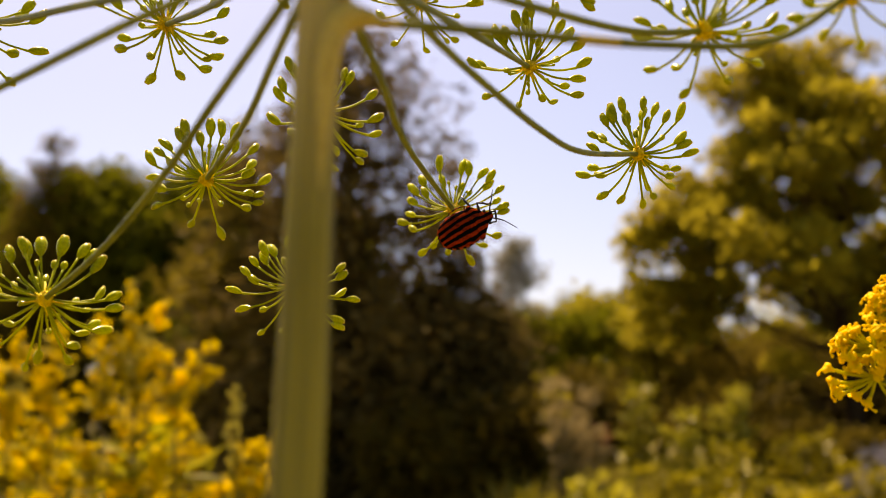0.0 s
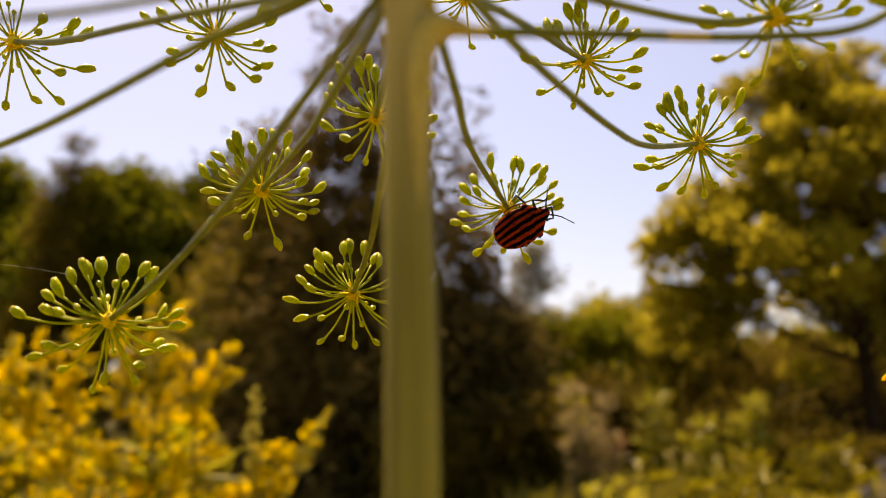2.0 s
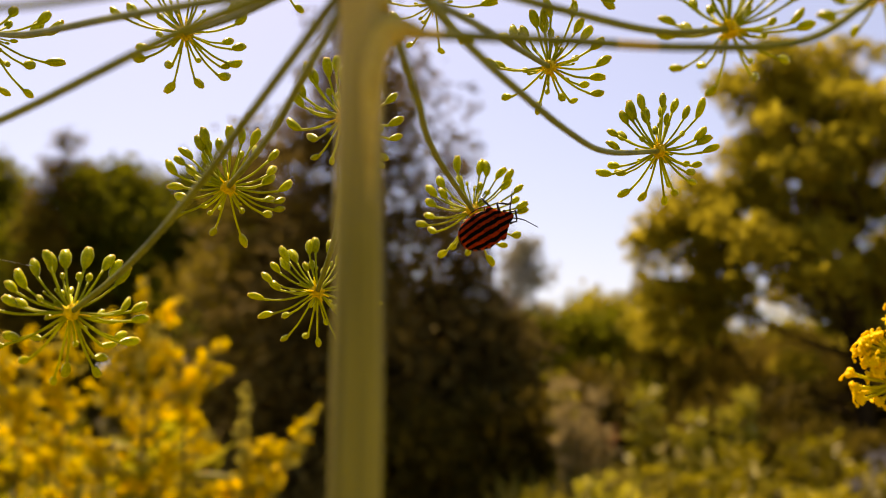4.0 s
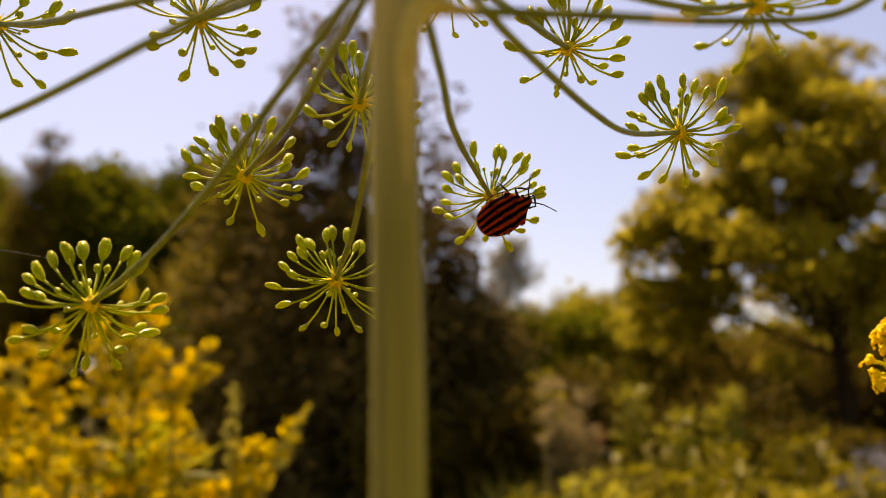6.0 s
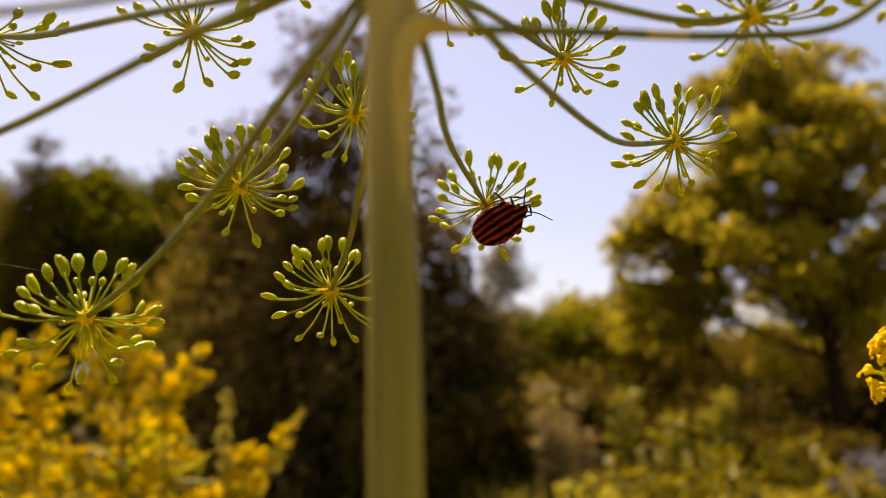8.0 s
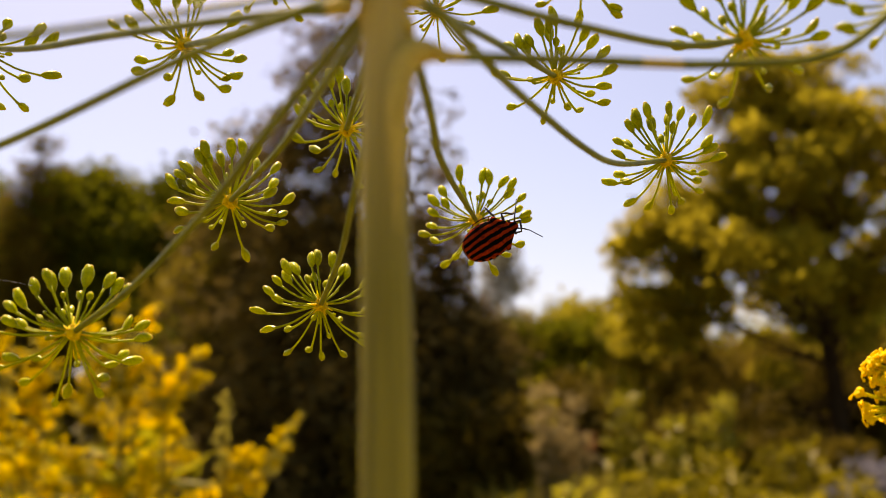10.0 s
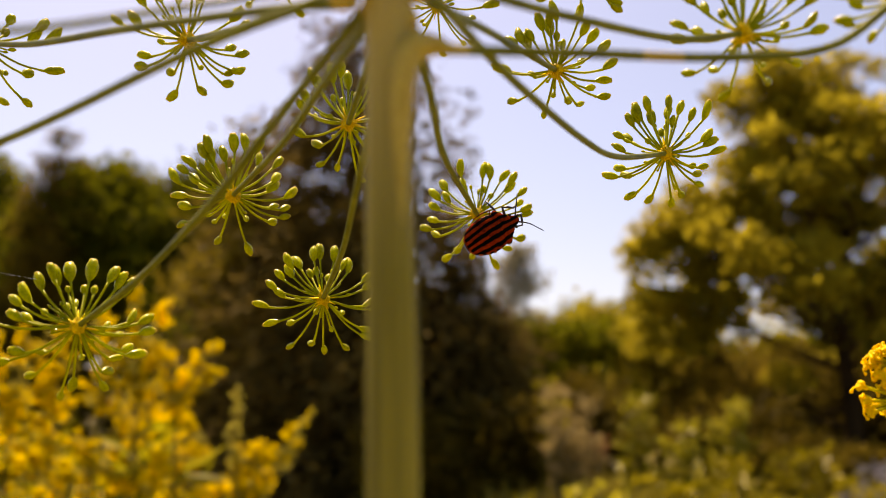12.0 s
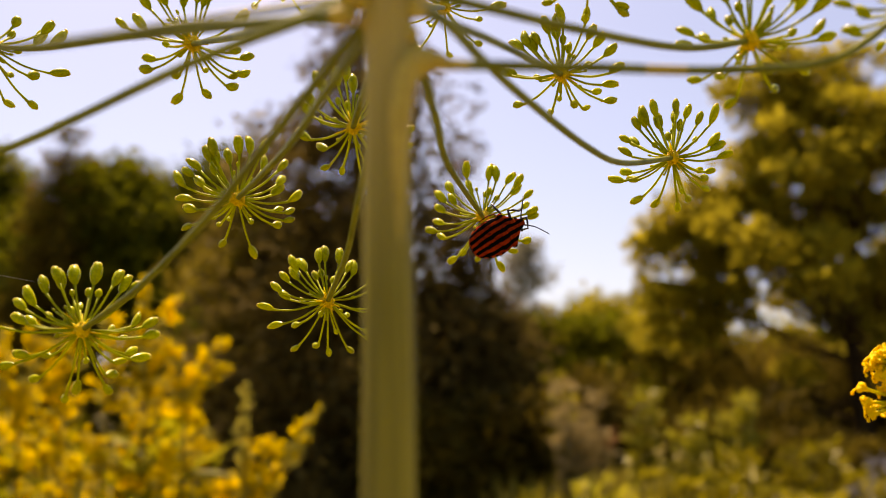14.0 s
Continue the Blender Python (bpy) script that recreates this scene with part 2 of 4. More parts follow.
# ---- ground ----
def make_ground():
    rng = np.random.default_rng(3)
    near = [(-60 + 2 * i, -20 + 2 * j) for j in range(51) for i in range(61)]
    verts = [(x, y, 0.08 * noise.noise(Vector((x * 0.15, y * 0.15, 0)))) for x, y in near]
    faces = [(j * 61 + i, j * 61 + i + 1, j * 61 + i + 62, j * 61 + i + 61) for j in range(50) for i in range(60)]
    # the sheet goes on, flat, to the horizon
    k = len(verts)
    verts += [(-2500, -2500, -0.1), (2500, -2500, -0.1), (2500, 2500, -0.1), (-2500, 2500, -0.1)]
    faces += [(k, k + 1, 60, 0), (k + 1, k + 2, 50 * 61 + 60, 60), (k + 2, k + 3, 50 * 61, 50 * 61 + 60), (k + 3, k, 0, 50 * 61)]
    tagged(new("ground", mesh("ground", verts, faces, GROUND)), "dry summer meadow ground of soil and straw", "ground", kind="structure")
    n = 24000
    c = np.stack([rng.uniform(-11, 12, n), rng.uniform(-6, 24, n), np.zeros(n)], 1)
    up = np.tile([0.0, 0.0, 1.6], (n, 1))
    v, f = frond(rng, c, up, 0.40, 0.028)
    tagged(new("meadow_grass", mesh("meadow_grass", v, f, GRASS)), "yellow-green meadow grass, knee high, going to straw", "grass", kind="stuff")


# ---- trees ----
def grow(rng, start, way, length, radius, depth, out, tips, spread=0.7, lift=0.15):
    """A limb that wanders, and the limbs that fork from it."""
    pts, radii = [Vector(start)], [radius]
    way = Vector(way).normalized()
    for i in range(4):
        way = (way + Vector(rng.normal(0, 0.16, 3)) + Vector((0, 0, lift * 0.25))).normalized()
        pts.append(pts[-1] + way * length / 4)
        radii.append(radius * (1 - 0.16 * (i + 1)))
    out.append(tube(pts, radii, 7 if depth > 1 else 5, False))
    if depth == 0:
        tips.extend(pts[1:])
        return
    for k in range(3 if depth > 1 else 4):
        i = 2 + int(rng.integers(0, 3))
        side = Vector(rng.normal(0, 1, 3))
        side = (side - way * side.dot(way)).normalized()
        grow(rng, pts[i], way * (1 - spread) + side * spread + Vector((0, 0, lift)), length * rng.uniform(0.55, 0.8), radii[i] * 0.62, depth - 1, out, tips, spread, lift)


def clumps(rng, tips, per, size):
    t = np.array([tuple(p) for p in tips])
    c = np.repeat(t, per, 0)
    off = np.clip(rng.normal(0, 1, c.shape), -1.7, 1.7)
    c = c + off * size * np.array([1, 1, 0.7])
    return c, off * 0.5


def leafy_tree(name, at, height, trunk, reach, seed, leaf, label, per=24, length=0.14, clump=0.32, first=0.3, depth=2, limbs=9, material_bark=BARK):
    """A broad-leaved tree: trunk, forking limbs, and leaves in uneven clumps round the limbs' ends."""
    rng = np.random.default_rng(seed)
    pts = [Vector((rng.normal(0, 0.02) * height * i / 6, rng.normal(0, 0.02) * height * i / 6, height * 0.85 * i / 6)) for i in range(7)]
    wood, tips = [tube(pts, [trunk * (1.15 - 0.15 * i) for i in range(7)], 10, False)], []
    for k in range(limbs):
        u = first + (0.98 - first) * k / (limbs - 1)
        p = pts[0].lerp(pts[-1], u)
        a = 2.4 * k + rng.uniform(-0.4, 0.4)
        r = reach * math.sin(math.pi * (0.22 + 0.68 * (u - first) / (1 - first))) * rng.uniform(0.8, 1.1)
        grow(rng, p, (math.cos(a), math.sin(a), 0.25 + 0.7 * (u - first)), r * 0.62, trunk * 0.5 * (1.2 - u), depth, wood, tips)
    tree = new(name)
    tree.location = at
    v, f, _ = join(wood)
    put("trunk", mesh("trunk", v, f, material_bark), tree)
    c, d = clumps(rng, tips, per, clump)
    v, f = frond(rng, c, d, length, length * 0.55)
    put("crown", mesh("crown", v, f, leaf), tree)
    return tagged(tree, label, "tree")


def lobed_tree(name, at, trunk, radius, boughs, seed, leaf, label, per=78, length=0.145, lobe=0.26):
    """A broad-leaved tree whose crown is made of boughs (x, y, z, radii, number of lobes): each lobe is a domed spray of leaves on its own twig."""
    rng = np.random.default_rng(seed)
    line = curve(trunk, 5)
    wood = [tube(line, [radius * (1.1 - 0.85 * i / len(line)) for i in range(len(line))], 9, False)]
    c, d = [], []
    for x, y, z, rx, ry, rz, n in boughs:
        mid = Vector((x, y, z))
        low = z - 0.35 - 0.42 * math.hypot(x, y)
        rise = max(low, 0.22 * line[-1].z) + rng.uniform(-0.1, 0.6)
        foot = min(line, key=lambda p: abs(p.z - rise))
        limb = curve([foot, foot.lerp(mid, 0.4) + Vector((rng.normal(0, 0.16), rng.normal(0, 0.2), rng.uniform(-0.18, 0.12))), foot.lerp(mid, 0.75) + Vector((rng.normal(0, 0.14), 0, rng.uniform(-0.12, 0.18))), mid], 5)
        wood.append(tube(limb, [radius * (0.24 - 0.18 * i / len(limb)) for i in range(len(limb))], 6, False))
        for k in range(max(3, int(n * 0.95))):
            u = rng.normal(0, 1, 3)
            u *= rng.uniform(0.15, 1.0) ** 0.5 / np.linalg.norm(u)
            p = np.array(mid) + u * np.array([rx, ry * 0.8, rz])
            start = limb[int(rng.integers(len(limb) // 3, len(limb)))]
            wood.append(tube([start, start.lerp(Vector(p), 0.6) + Vector((0, 0, 0.05)), p], [0.016, 0.011, 0.005], 4, False))
            size = lobe * rng.uniform(0.55, 1.35)
            m = int(per * (size / lobe) ** 2 * rng.uniform(0.6, 1.2))
            off = rng.normal(0, 1, (m, 3))
            off *= rng.uniform(0.1, 1.0, (m, 1)) ** 0.4 / np.linalg.norm(off, axis=1)[:, None]
            off[:, 2] = np.where(rng.random(m) < 0.8, np.abs(off[:, 2]), off[:, 2])
            c.append(p + off * size * np.array([1.1, 1.1, 0.8]))
            d.append(off)
    tree = new(name)
    tree.location = at
    v, f, _ = join(wood)
    put("trunk", mesh("trunk", v, f, BARK), tree)
    v, f = frond(rng, np.concatenate(c), np.concatenate(d), length, length * 0.6)
    put("crown", mesh("crown", v, f, leaf), tree)
    return tagged(tree, label, "tree")


def conifer(name, at, height, reach, seed, leaf, label, tiers=26, per=60, length=0.14, low=0.04, ragged=0.35, taper=0.62):
    """A conifer: straight trunk, whorls of drooping boughs, sprays of needles along each bough."""
    rng = np.random.default_rng(seed)
    wood = [tube([(0, 0, height * i / 8) for i in range(9)], [0.028 * height * (1.03 - i / 8) for i in range(9)], 8, False)]
    c, d = [], []
    for k in range(tiers):
        u = low + (0.97 - low) * (k + rng.uniform(-0.3, 0.3)) / (tiers - 1)
        for b in range(8 if u < 0.75 else 7):
            a = rng.uniform(0, 2 * math.pi)
            r = reach * (1.02 - u) ** taper * rng.uniform(1 - ragged, 1 + ragged * 0.5)
            z = height * u
            way = Vector((math.cos(a), math.sin(a), 0))
            pts = [Vector((0, 0, z)) + way * r * s + Vector((0, 0, r * (0.22 * s - 0.30 * s * s))) for s in (0, 0.25, 0.5, 0.75, 1)]
            wood.append(tube(pts, [0.02 * (1.1 - s) * (1.4 - u) + 0.004 for s in (0, 0.25, 0.5, 0.75, 1)], 4, False))
            n = max(8, int(per * r / reach * (1.2 - 0.85 * u)))
            # needles stand in tufts along the bough, with air between them
            knots = rng.uniform(0.2, 1.0, max(3, int(5 * r / reach + 2)))
            s = np.clip(rng.choice(knots, n) + rng.normal(0, 0.045, n), 0.08, 1.05)
            q = np.array([tuple(pts[0].lerp(pts[-1], x) + Vector((0, 0, r * (0.22 * x - 0.30 * x * x) * 0.6))) for x in s])
            c.append(q + rng.normal(0, 0.11, (n, 3)) * (0.5 + r / reach))
            d.append(np.tile([math.cos(a), math.sin(a), -0.25], (n, 1)))
    tree = new(name)
    tree.location = at
    v, f, _ = join(wood)
    put("trunk", mesh("trunk", v, f, BARK), tree)
    v, f = frond(rng, np.concatenate(c), np.concatenate(d), length, length * 0.38, 0.15)
    put("crown", mesh("crown", v, f, leaf), tree)
    return tagged(tree, label, "tree")


def shrub(name, at, height, reach, seed, leaf, label, stems=14, per=26, length=0.07, category="shrub"):
    """A bush of many thin stems from one base, leafy to the ground."""
    rng = np.random.default_rng(seed)
    wood, tips = [], []
    for k in range(stems):
        a, lean = rng.uniform(0, 2 * math.pi), rng.uniform(0.1, 1.0) * reach / height
        grow(rng, (0, 0, -0.03), (math.cos(a) * lean, math.sin(a) * lean, 1), height * rng.uniform(0.5, 0.75), 0.012, 1, wood, tips, 0.5, 0.3)
    ob = new(name)
    ob.location = at
    v, f, _ = join(wood)
    put("wood", mesh("wood", v, f, BARK if leaf is not DRY else DRY), ob)
    c, d = clumps(rng, tips, per, 0.09 * height)
    keep = c[:, 2] > 0.02
    v, f = frond(rng, c[keep], d[keep], length, length * 0.5)
    put("foliage", mesh("foliage", v, f, leaf), ob)
    return tagged(ob, label, category)


def sprig_shrub(at, height, reach, seed, leaf, label, stems=8, length=0.09, name="shrub", low=0.25):
    """A bush of upright sprigs, each leafy along its upper part, with air between them."""
    rng = np.random.default_rng(seed)
    wood, c, d = [], [], []
    for k in range(stems):
        a, h = 2.4 * k + rng.uniform(-0.5, 0.5), height * rng.uniform(0.62, 1.0)
        r = reach * math.sqrt((k + 0.5) / stems)
        foot = Vector((math.cos(a) * r * 0.25, math.sin(a) * r * 0.25, -0.03))
        tip = Vector((math.cos(a) * r, math.sin(a) * r, h))
        line = curve([foot, foot.lerp(tip, 0.5) + Vector((rng.normal(0, 0.03), rng.normal(0, 0.03), 0)), tip], 8)
        wood.append(tube(line, [0.009 - 0.006 * i / len(line) for i in range(len(line))], 5, False))
        nodes = max(3, int(h * (1 - low) / 0.15))
        for j in range(nodes + 1):
            s = low + (1 - low) * min(1.0, (j + rng.uniform(-0.25, 0.25)) / nodes)
            p = line[max(0, min(int(s * (len(line) - 1) + 0.5), len(line) - 1))]
            q = int(rng.integers(12, 26))
            b = rng.uniform(0, 2 * math.pi, q)
            out = np.stack([np.cos(b), np.sin(b), rng.uniform(-0.1, 0.9, q)], 1)
            c.append(np.array(p) + out * rng.uniform(0.005, 0.10, (q, 1)) * (1.25 - 0.5 * s) + rng.normal(0, 0.012, (q, 3)))
            d.append(out * 1.3)
    ob = new(name)
    ob.location = at
    v, f, _ = join(wood)
    put("wood", mesh("wood", v, f, BARK), ob)
    v, f = frond(rng, np.concatenate(c), np.concatenate(d), length, length * 0.55)
    put("foliage", mesh("foliage", v, f, leaf), ob)
    return tagged(ob, label, "shrub")


def make_trees():
    lobed_tree("broadleaf_tree", (5.95, 14.0, 0), ((0, 0, -0.05), (0.03, 0, 1.2), (-0.03, 0.05, 2.6), (0.06, 0, 4.2), (-0.05, 0, 5.9)), 0.15,
               ((-0.65, 0, 6.15, 1.0, 1.1, 0.60, 22), (-1.2, 0, 6.0, 0.60, 0.9, 0.50, 13), (0.1, 0, 6.1, 1.0, 1.0, 0.65, 20), (1.0, 0, 5.4, 1.0, 1.0, 0.7, 16), (-1.1, 0, 5.1, 0.70, 0.9, 0.50, 16),
                (-0.5, 0.2, 5.35, 0.9, 1.0, 0.55, 18), (0.3, 0.1, 5.3, 0.8, 0.9, 0.5, 14), (-1.0, 0.1, 4.7, 0.85, 0.9, 0.42, 15), (-0.2, 0.2, 4.5, 0.7, 0.8, 0.4, 9), (-2.2, 0, 4.1, 0.95, 0.9, 0.45, 19),
                (-2.4, 0.1, 3.55, 0.85, 0.8, 0.42, 16), (-1.3, 0, 4.1, 0.75, 0.9, 0.45, 14), (-1.4, 0, 3.6, 0.45, 0.6, 0.25, 7), (-0.6, 0, 3.75, 0.45, 0.6, 0.25, 6), (-2.3, 0.2, 3.0, 0.75, 0.7, 0.38, 12),
                (-2.5, 0.2, 2.45, 0.6, 0.6, 0.32, 9), (0.5, 0.2, 4.7, 0.6, 0.8, 0.4, 7), (1.3, 0, 4.0, 0.8, 0.8, 0.5, 11), (0.55, 0, 3.3, 0.6, 0.6, 0.3, 11), (0.35, 0.2, 2.5, 0.7, 0.6, 0.35, 9), (-0.4, 0.2, 2.75, 0.4, 0.5, 0.2, 4),
                (0.3, 0.2, 4.1, 0.7, 0.8, 0.45, 12), (0.9, 0.3, 3.6, 0.7, 0.7, 0.5, 12), (-0.35, 0.2, 4.05, 0.6, 0.7, 0.35, 10), (0.5, 0.3, 2.9, 0.6, 0.6, 0.4, 12), (1.3, 0.3, 4.9, 0.7, 0.8, 0.5, 10), (-1.85, 0.2, 2.95, 0.4, 0.5, 0.35, 9), (-0.35, 0.2, 3.05, 0.4, 0.5, 0.4, 9),
                (-1.1, 0, 3.5, 0.5, 0.5, 0.25, 7), (-2.2, -0.2, 3.8, 0.9, 0.6, 0.45, 12), (-1.85, 0, 4.6, 0.5, 0.6, 0.30, 6), (-2.3, 0, 4.4, 0.5, 0.5, 0.28, 5), (-0.95, 0.1, 1.85, 0.3, 0.3, 0.12, 4), (0.8, 0.1, 1.75, 0.3, 0.3, 0.12, 4),
                (-2.1, -1.5, 3.75, 0.5, 0.5, 0.35, 5), (-1.5, -1.7, 3.35, 0.6, 0.5, 0.35, 8), (-1.3, -1.3, 5.2, 0.5, 0.5, 0.3, 6), (-0.8, -1.4, 4.7, 0.55, 0.5, 0.3, 7), (-1.4, -1.4, 4.45, 0.45, 0.4, 0.3, 4), (-0.3, -1.2, 5.4, 0.5, 0.5, 0.3, 6), (-1.1, -1.8, 2.95, 0.5, 0.4, 0.3, 6), (0.5, 0.2, 4.45, 0.5, 0.6, 0.35, 8), (0.0, 0.4, 4.95, 0.6, 0.7, 0.35, 8), (-0.9, 0.3, 2.9, 0.32, 0.4, 0.22, 4)),
               5, BROAD, "broad tree with yellow-green crown and dark limbs")
    lobed_tree("broadleaf_tree", (3.5, 15.6, 0), ((0, 0, -0.05), (0.03, 0, 1.0), (0, 0, 2.2), (0.05, 0, 3.0)), 0.07,
               ((-0.3, 0, 3.0, 0.5, 0.5, 0.35, 8), (0.35, 0, 2.6, 0.5, 0.5, 0.35, 8), (-0.1, 0, 2.1, 0.6, 0.5, 0.35, 8)), 6, BROAD, "young yellow-green tree beside the broad one", lobe=0.25)
    conifer("conifer_tree", (-1.08, 11.0, 0), 6.2, 1.9, 8, PINE, "tall dark ragged conifer standing in its own shade", tiers=34, per=180, ragged=0.5, taper=0.38)
    conifer("conifer_tree", (0.15, 11.4, 0), 3.6, 1.05, 13, PINE, "middling dark conifer beside the tall one", tiers=24, per=140, taper=0.5)
    conifer("conifer_tree", (0.45, 11.0, 0), 2.7, 1.2, 9, PINE, "low dark conifer beside the tall one", tiers=18, per=150)
    conifer("conifer_tree", (-2.35, 11.8, 0), 5.0, 1.6, 12, MURK, "bushy dark olive conifer crowding against the tall one", tiers=24, per=150, taper=0.45)
    conifer("conifer_tree", (-8.2, 19.5, 0), 7.4, 1.7, 10, SHADE_LEAF, "slim dark conifer over the far trees", tiers=26, per=260)
    k = 0
    for x, y, h, r in ((-11.3, 23, 7.5, 2.6), (-8.0, 21, 6.7, 2.8), (-5.5, 23, 7.7, 2.4), (-3.0, 20, 5.0, 2.4)):
        k += 1
        tagged(leafy_tree("broadleaf_tree", (x, y, 0), h, 0.14, r, 20 + k, FARLEAF, "dark olive-green tree in a dense tree line", per=46, length=0.20, clump=0.42, first=0.12, limbs=14), group="trees in the far line")
    leafy_tree("broadleaf_tree", (2.9, 35, 0), 8.6, 0.12, 1.1, 31, GREY_LEAF, "slender far tree clear against the sky, leaves coloured grey-green for haze", per=7, length=0.2, clump=0.28, first=0.45, limbs=9)
    leafy_tree("broadleaf_tree", (9.9, 22.0, 0), 4.3, 0.09, 1.4, 34, FARLEAF, "olive-green tree seen under the broad crown", per=26, length=0.16, clump=0.28, first=0.2, limbs=10)
    lobed_tree("broadleaf_tree", (2.2, 16.0, 0), ((0, 0, -0.05), (0.02, 0, 0.9), (0, 0, 1.8), (0.03, 0, 2.4)), 0.05,
               ((-0.5, 0, 2.5, 0.5, 0.5, 0.3, 9), (0.3, 0, 2.6, 0.5, 0.5, 0.3, 9), (0, 0, 2.1, 0.8, 0.5, 0.3, 11), (0.2, 0, 1.6, 0.8, 0.5, 0.3, 9), (-0.5, 0, 1.6, 0.5, 0.5, 0.3, 7)), 33, FARLEAF, "small green tree between the conifers and the broad tree", per=70)
    for x, y, h, r in ((3.5, 44, 5.2, 3.4), (7.2, 42, 5.6, 3.6), (0.5, 46, 5.0, 3.4), (11, 45, 4.8, 3.4), (-3.5, 44, 6.0, 3.6), (15.5, 44, 4.2, 3.4)):
        k += 1
        tagged(leafy_tree("broadleaf_tree", (x, y, 0), h, 0.16, r, 20 + k, SKYLEAF, "distant yellow-green tree low on the skyline", per=22, length=0.38, clump=0.6, first=0.08, limbs=10), group="trees on the skyline")


def make_shrubs():
    k = 0
    for x, y, h, r, n, leaf in ((1.93, 9.6, 1.56, 0.14, 4, SPRIG), (2.30, 9.2, 1.22, 0.16, 5, SPRIG), (2.84, 9.5, 1.52, 0.18, 6, SPRIG), (3.00, 8.2, 1.04, 0.28, 9, SHRUB), (2.30, 7.6, 0.84, 0.28, 8, SHRUB),
                                (1.32, 8.0, 0.70, 0.26, 8, SPRIG), (1.86, 8.0, 0.80, 0.20, 6, SHRUB), (2.0, 6.8, 0.62, 0.28, 8, SHRUB), (2.6, 6.9, 0.66, 0.28, 8, SHRUB), (3.35, 7.6, 0.80, 0.22, 7, SHRUB), (2.62, 8.8, 0.98, 0.15, 5, SHRUB), (0.85, 8.4, 0.54, 0.22, 7, SHRUB), (1.12, 7.4, 0.50, 0.25, 7, SPRIG)):
        k += 1
        what = "sunlit pale green leafy shrub in the meadow" if leaf is SPRIG else "sunlit yellow-green leafy shrub in the meadow"
        tagged(sprig_shrub((x, y, 0), h, r, 50 + k, leaf, what, n), group="shrubs in the meadow")
    # bushes under the trees, with shade put into their leaf colour
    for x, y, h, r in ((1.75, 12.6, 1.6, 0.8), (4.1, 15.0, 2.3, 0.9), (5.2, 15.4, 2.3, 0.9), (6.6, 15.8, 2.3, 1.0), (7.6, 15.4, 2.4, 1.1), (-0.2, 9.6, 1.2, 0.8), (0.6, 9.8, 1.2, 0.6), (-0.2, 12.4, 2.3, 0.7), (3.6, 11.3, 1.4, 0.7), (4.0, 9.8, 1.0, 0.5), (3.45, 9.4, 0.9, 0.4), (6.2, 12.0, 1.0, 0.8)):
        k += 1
        tagged(shrub("shrub", (x, y, 0), h, r, 50 + k, SHADE_LEAF, "olive-brown bush under the trees, its leaves coloured dark for the shade", per=38, length=0.125), group="bushes in the shade")
    sprig_shrub((3.58, 8.0, 0), 0.93, 0.28, 72, SILVER, "low silver-grey leafy bush", 12, name="silver_shrub")
    sprig_shrub((1.20, 8.9, 0), 1.50, 0.24, 71, DRY, "dry brown shrub with withered twigs", 15, 0.07, "dry_shrub")
    sprig_shrub((1.44, 9.0, 0), 1.46, 0.03, 73, RUST, "withered sprig with rusty-red leaves", 1, 0.05, "dry_shrub", 0.9)
    sprig_shrub((1.05, 9.3, 0), 1.66, 0.10, 74, SHRUB, "slender bright green shrub behind the dry one", 4, 0.09)
    # long grass in the clearing
    rng = np.random.default_rng(19)
    n = 5200
    c = np.stack([rng.uniform(0.5, 2.9, n), rng.uniform(8.6, 12.5, n), np.zeros(n)], 1)
    v, f = frond(rng, c, np.tile([0.0, 0.0, 2.4], (n, 1)), 0.60, 0.022)
    tagged(new("tall_grass", mesh("tall_grass", v, f, GRASS)), "sunlit tall grass in the clearing before the shrubs", "grass", kind="stuff")


# ---- goldenrod, a metre beyond the umbel ----
def plume(plant, rng, base, tip, fat):
    """One plume: a stalk with short side twigs, each of them a tuft of tiny florets; fat is its width at the foot."""
    arc = curve([base, Vector(base).lerp(tip, 0.55) + Vector((0, 0, 0.012)), tip], 6)
    put("stalk", mesh("stalk", *tube(arc, [0.0013 - 0.0006 * i / len(arc) for i in range(len(arc))], 5), GOLD_STEM), plant)
    q, buds = [], []
    for k in range(34):
        s = (k + rng.random()) / 34
        p = arc[min(int(s * (len(arc) - 1)), len(arc) - 1)]
        w = fat * (1.05 - s) ** 0.8 * rng.uniform(0.4, 1.9)
        out = Vector((rng.normal(), rng.normal(), 0.6)).normalized()
        m = int(2 + 18 * (1 - s))
        u = rng.uniform(0.35, 1, (m, 1))
        tuft = np.array(p)[None] + np.array(out)[None] * w * u + rng.normal(0, 0.0016, (m, 3))
        (q if rng.random() < 0.60 else buds).append(tuft)
    q = np.concatenate(q)
    v, f = frond(rng, q, rng.normal(0, 1, q.shape), 0.0050, 0.0054, 0, 0.5)
    tagged(put("blossom", mesh("blossom", v, f, GOLD, None, False), plant), kind="stuff")
    if buds:
        b = np.concatenate(buds)
        v, f = frond(rng, b, rng.normal(0, 1, b.shape), 0.0045, 0.004, 0, 0.5)
        tagged(put("bud_tuft", mesh("bud_tuft", v, f, BUD, None, False), plant), kind="stuff")


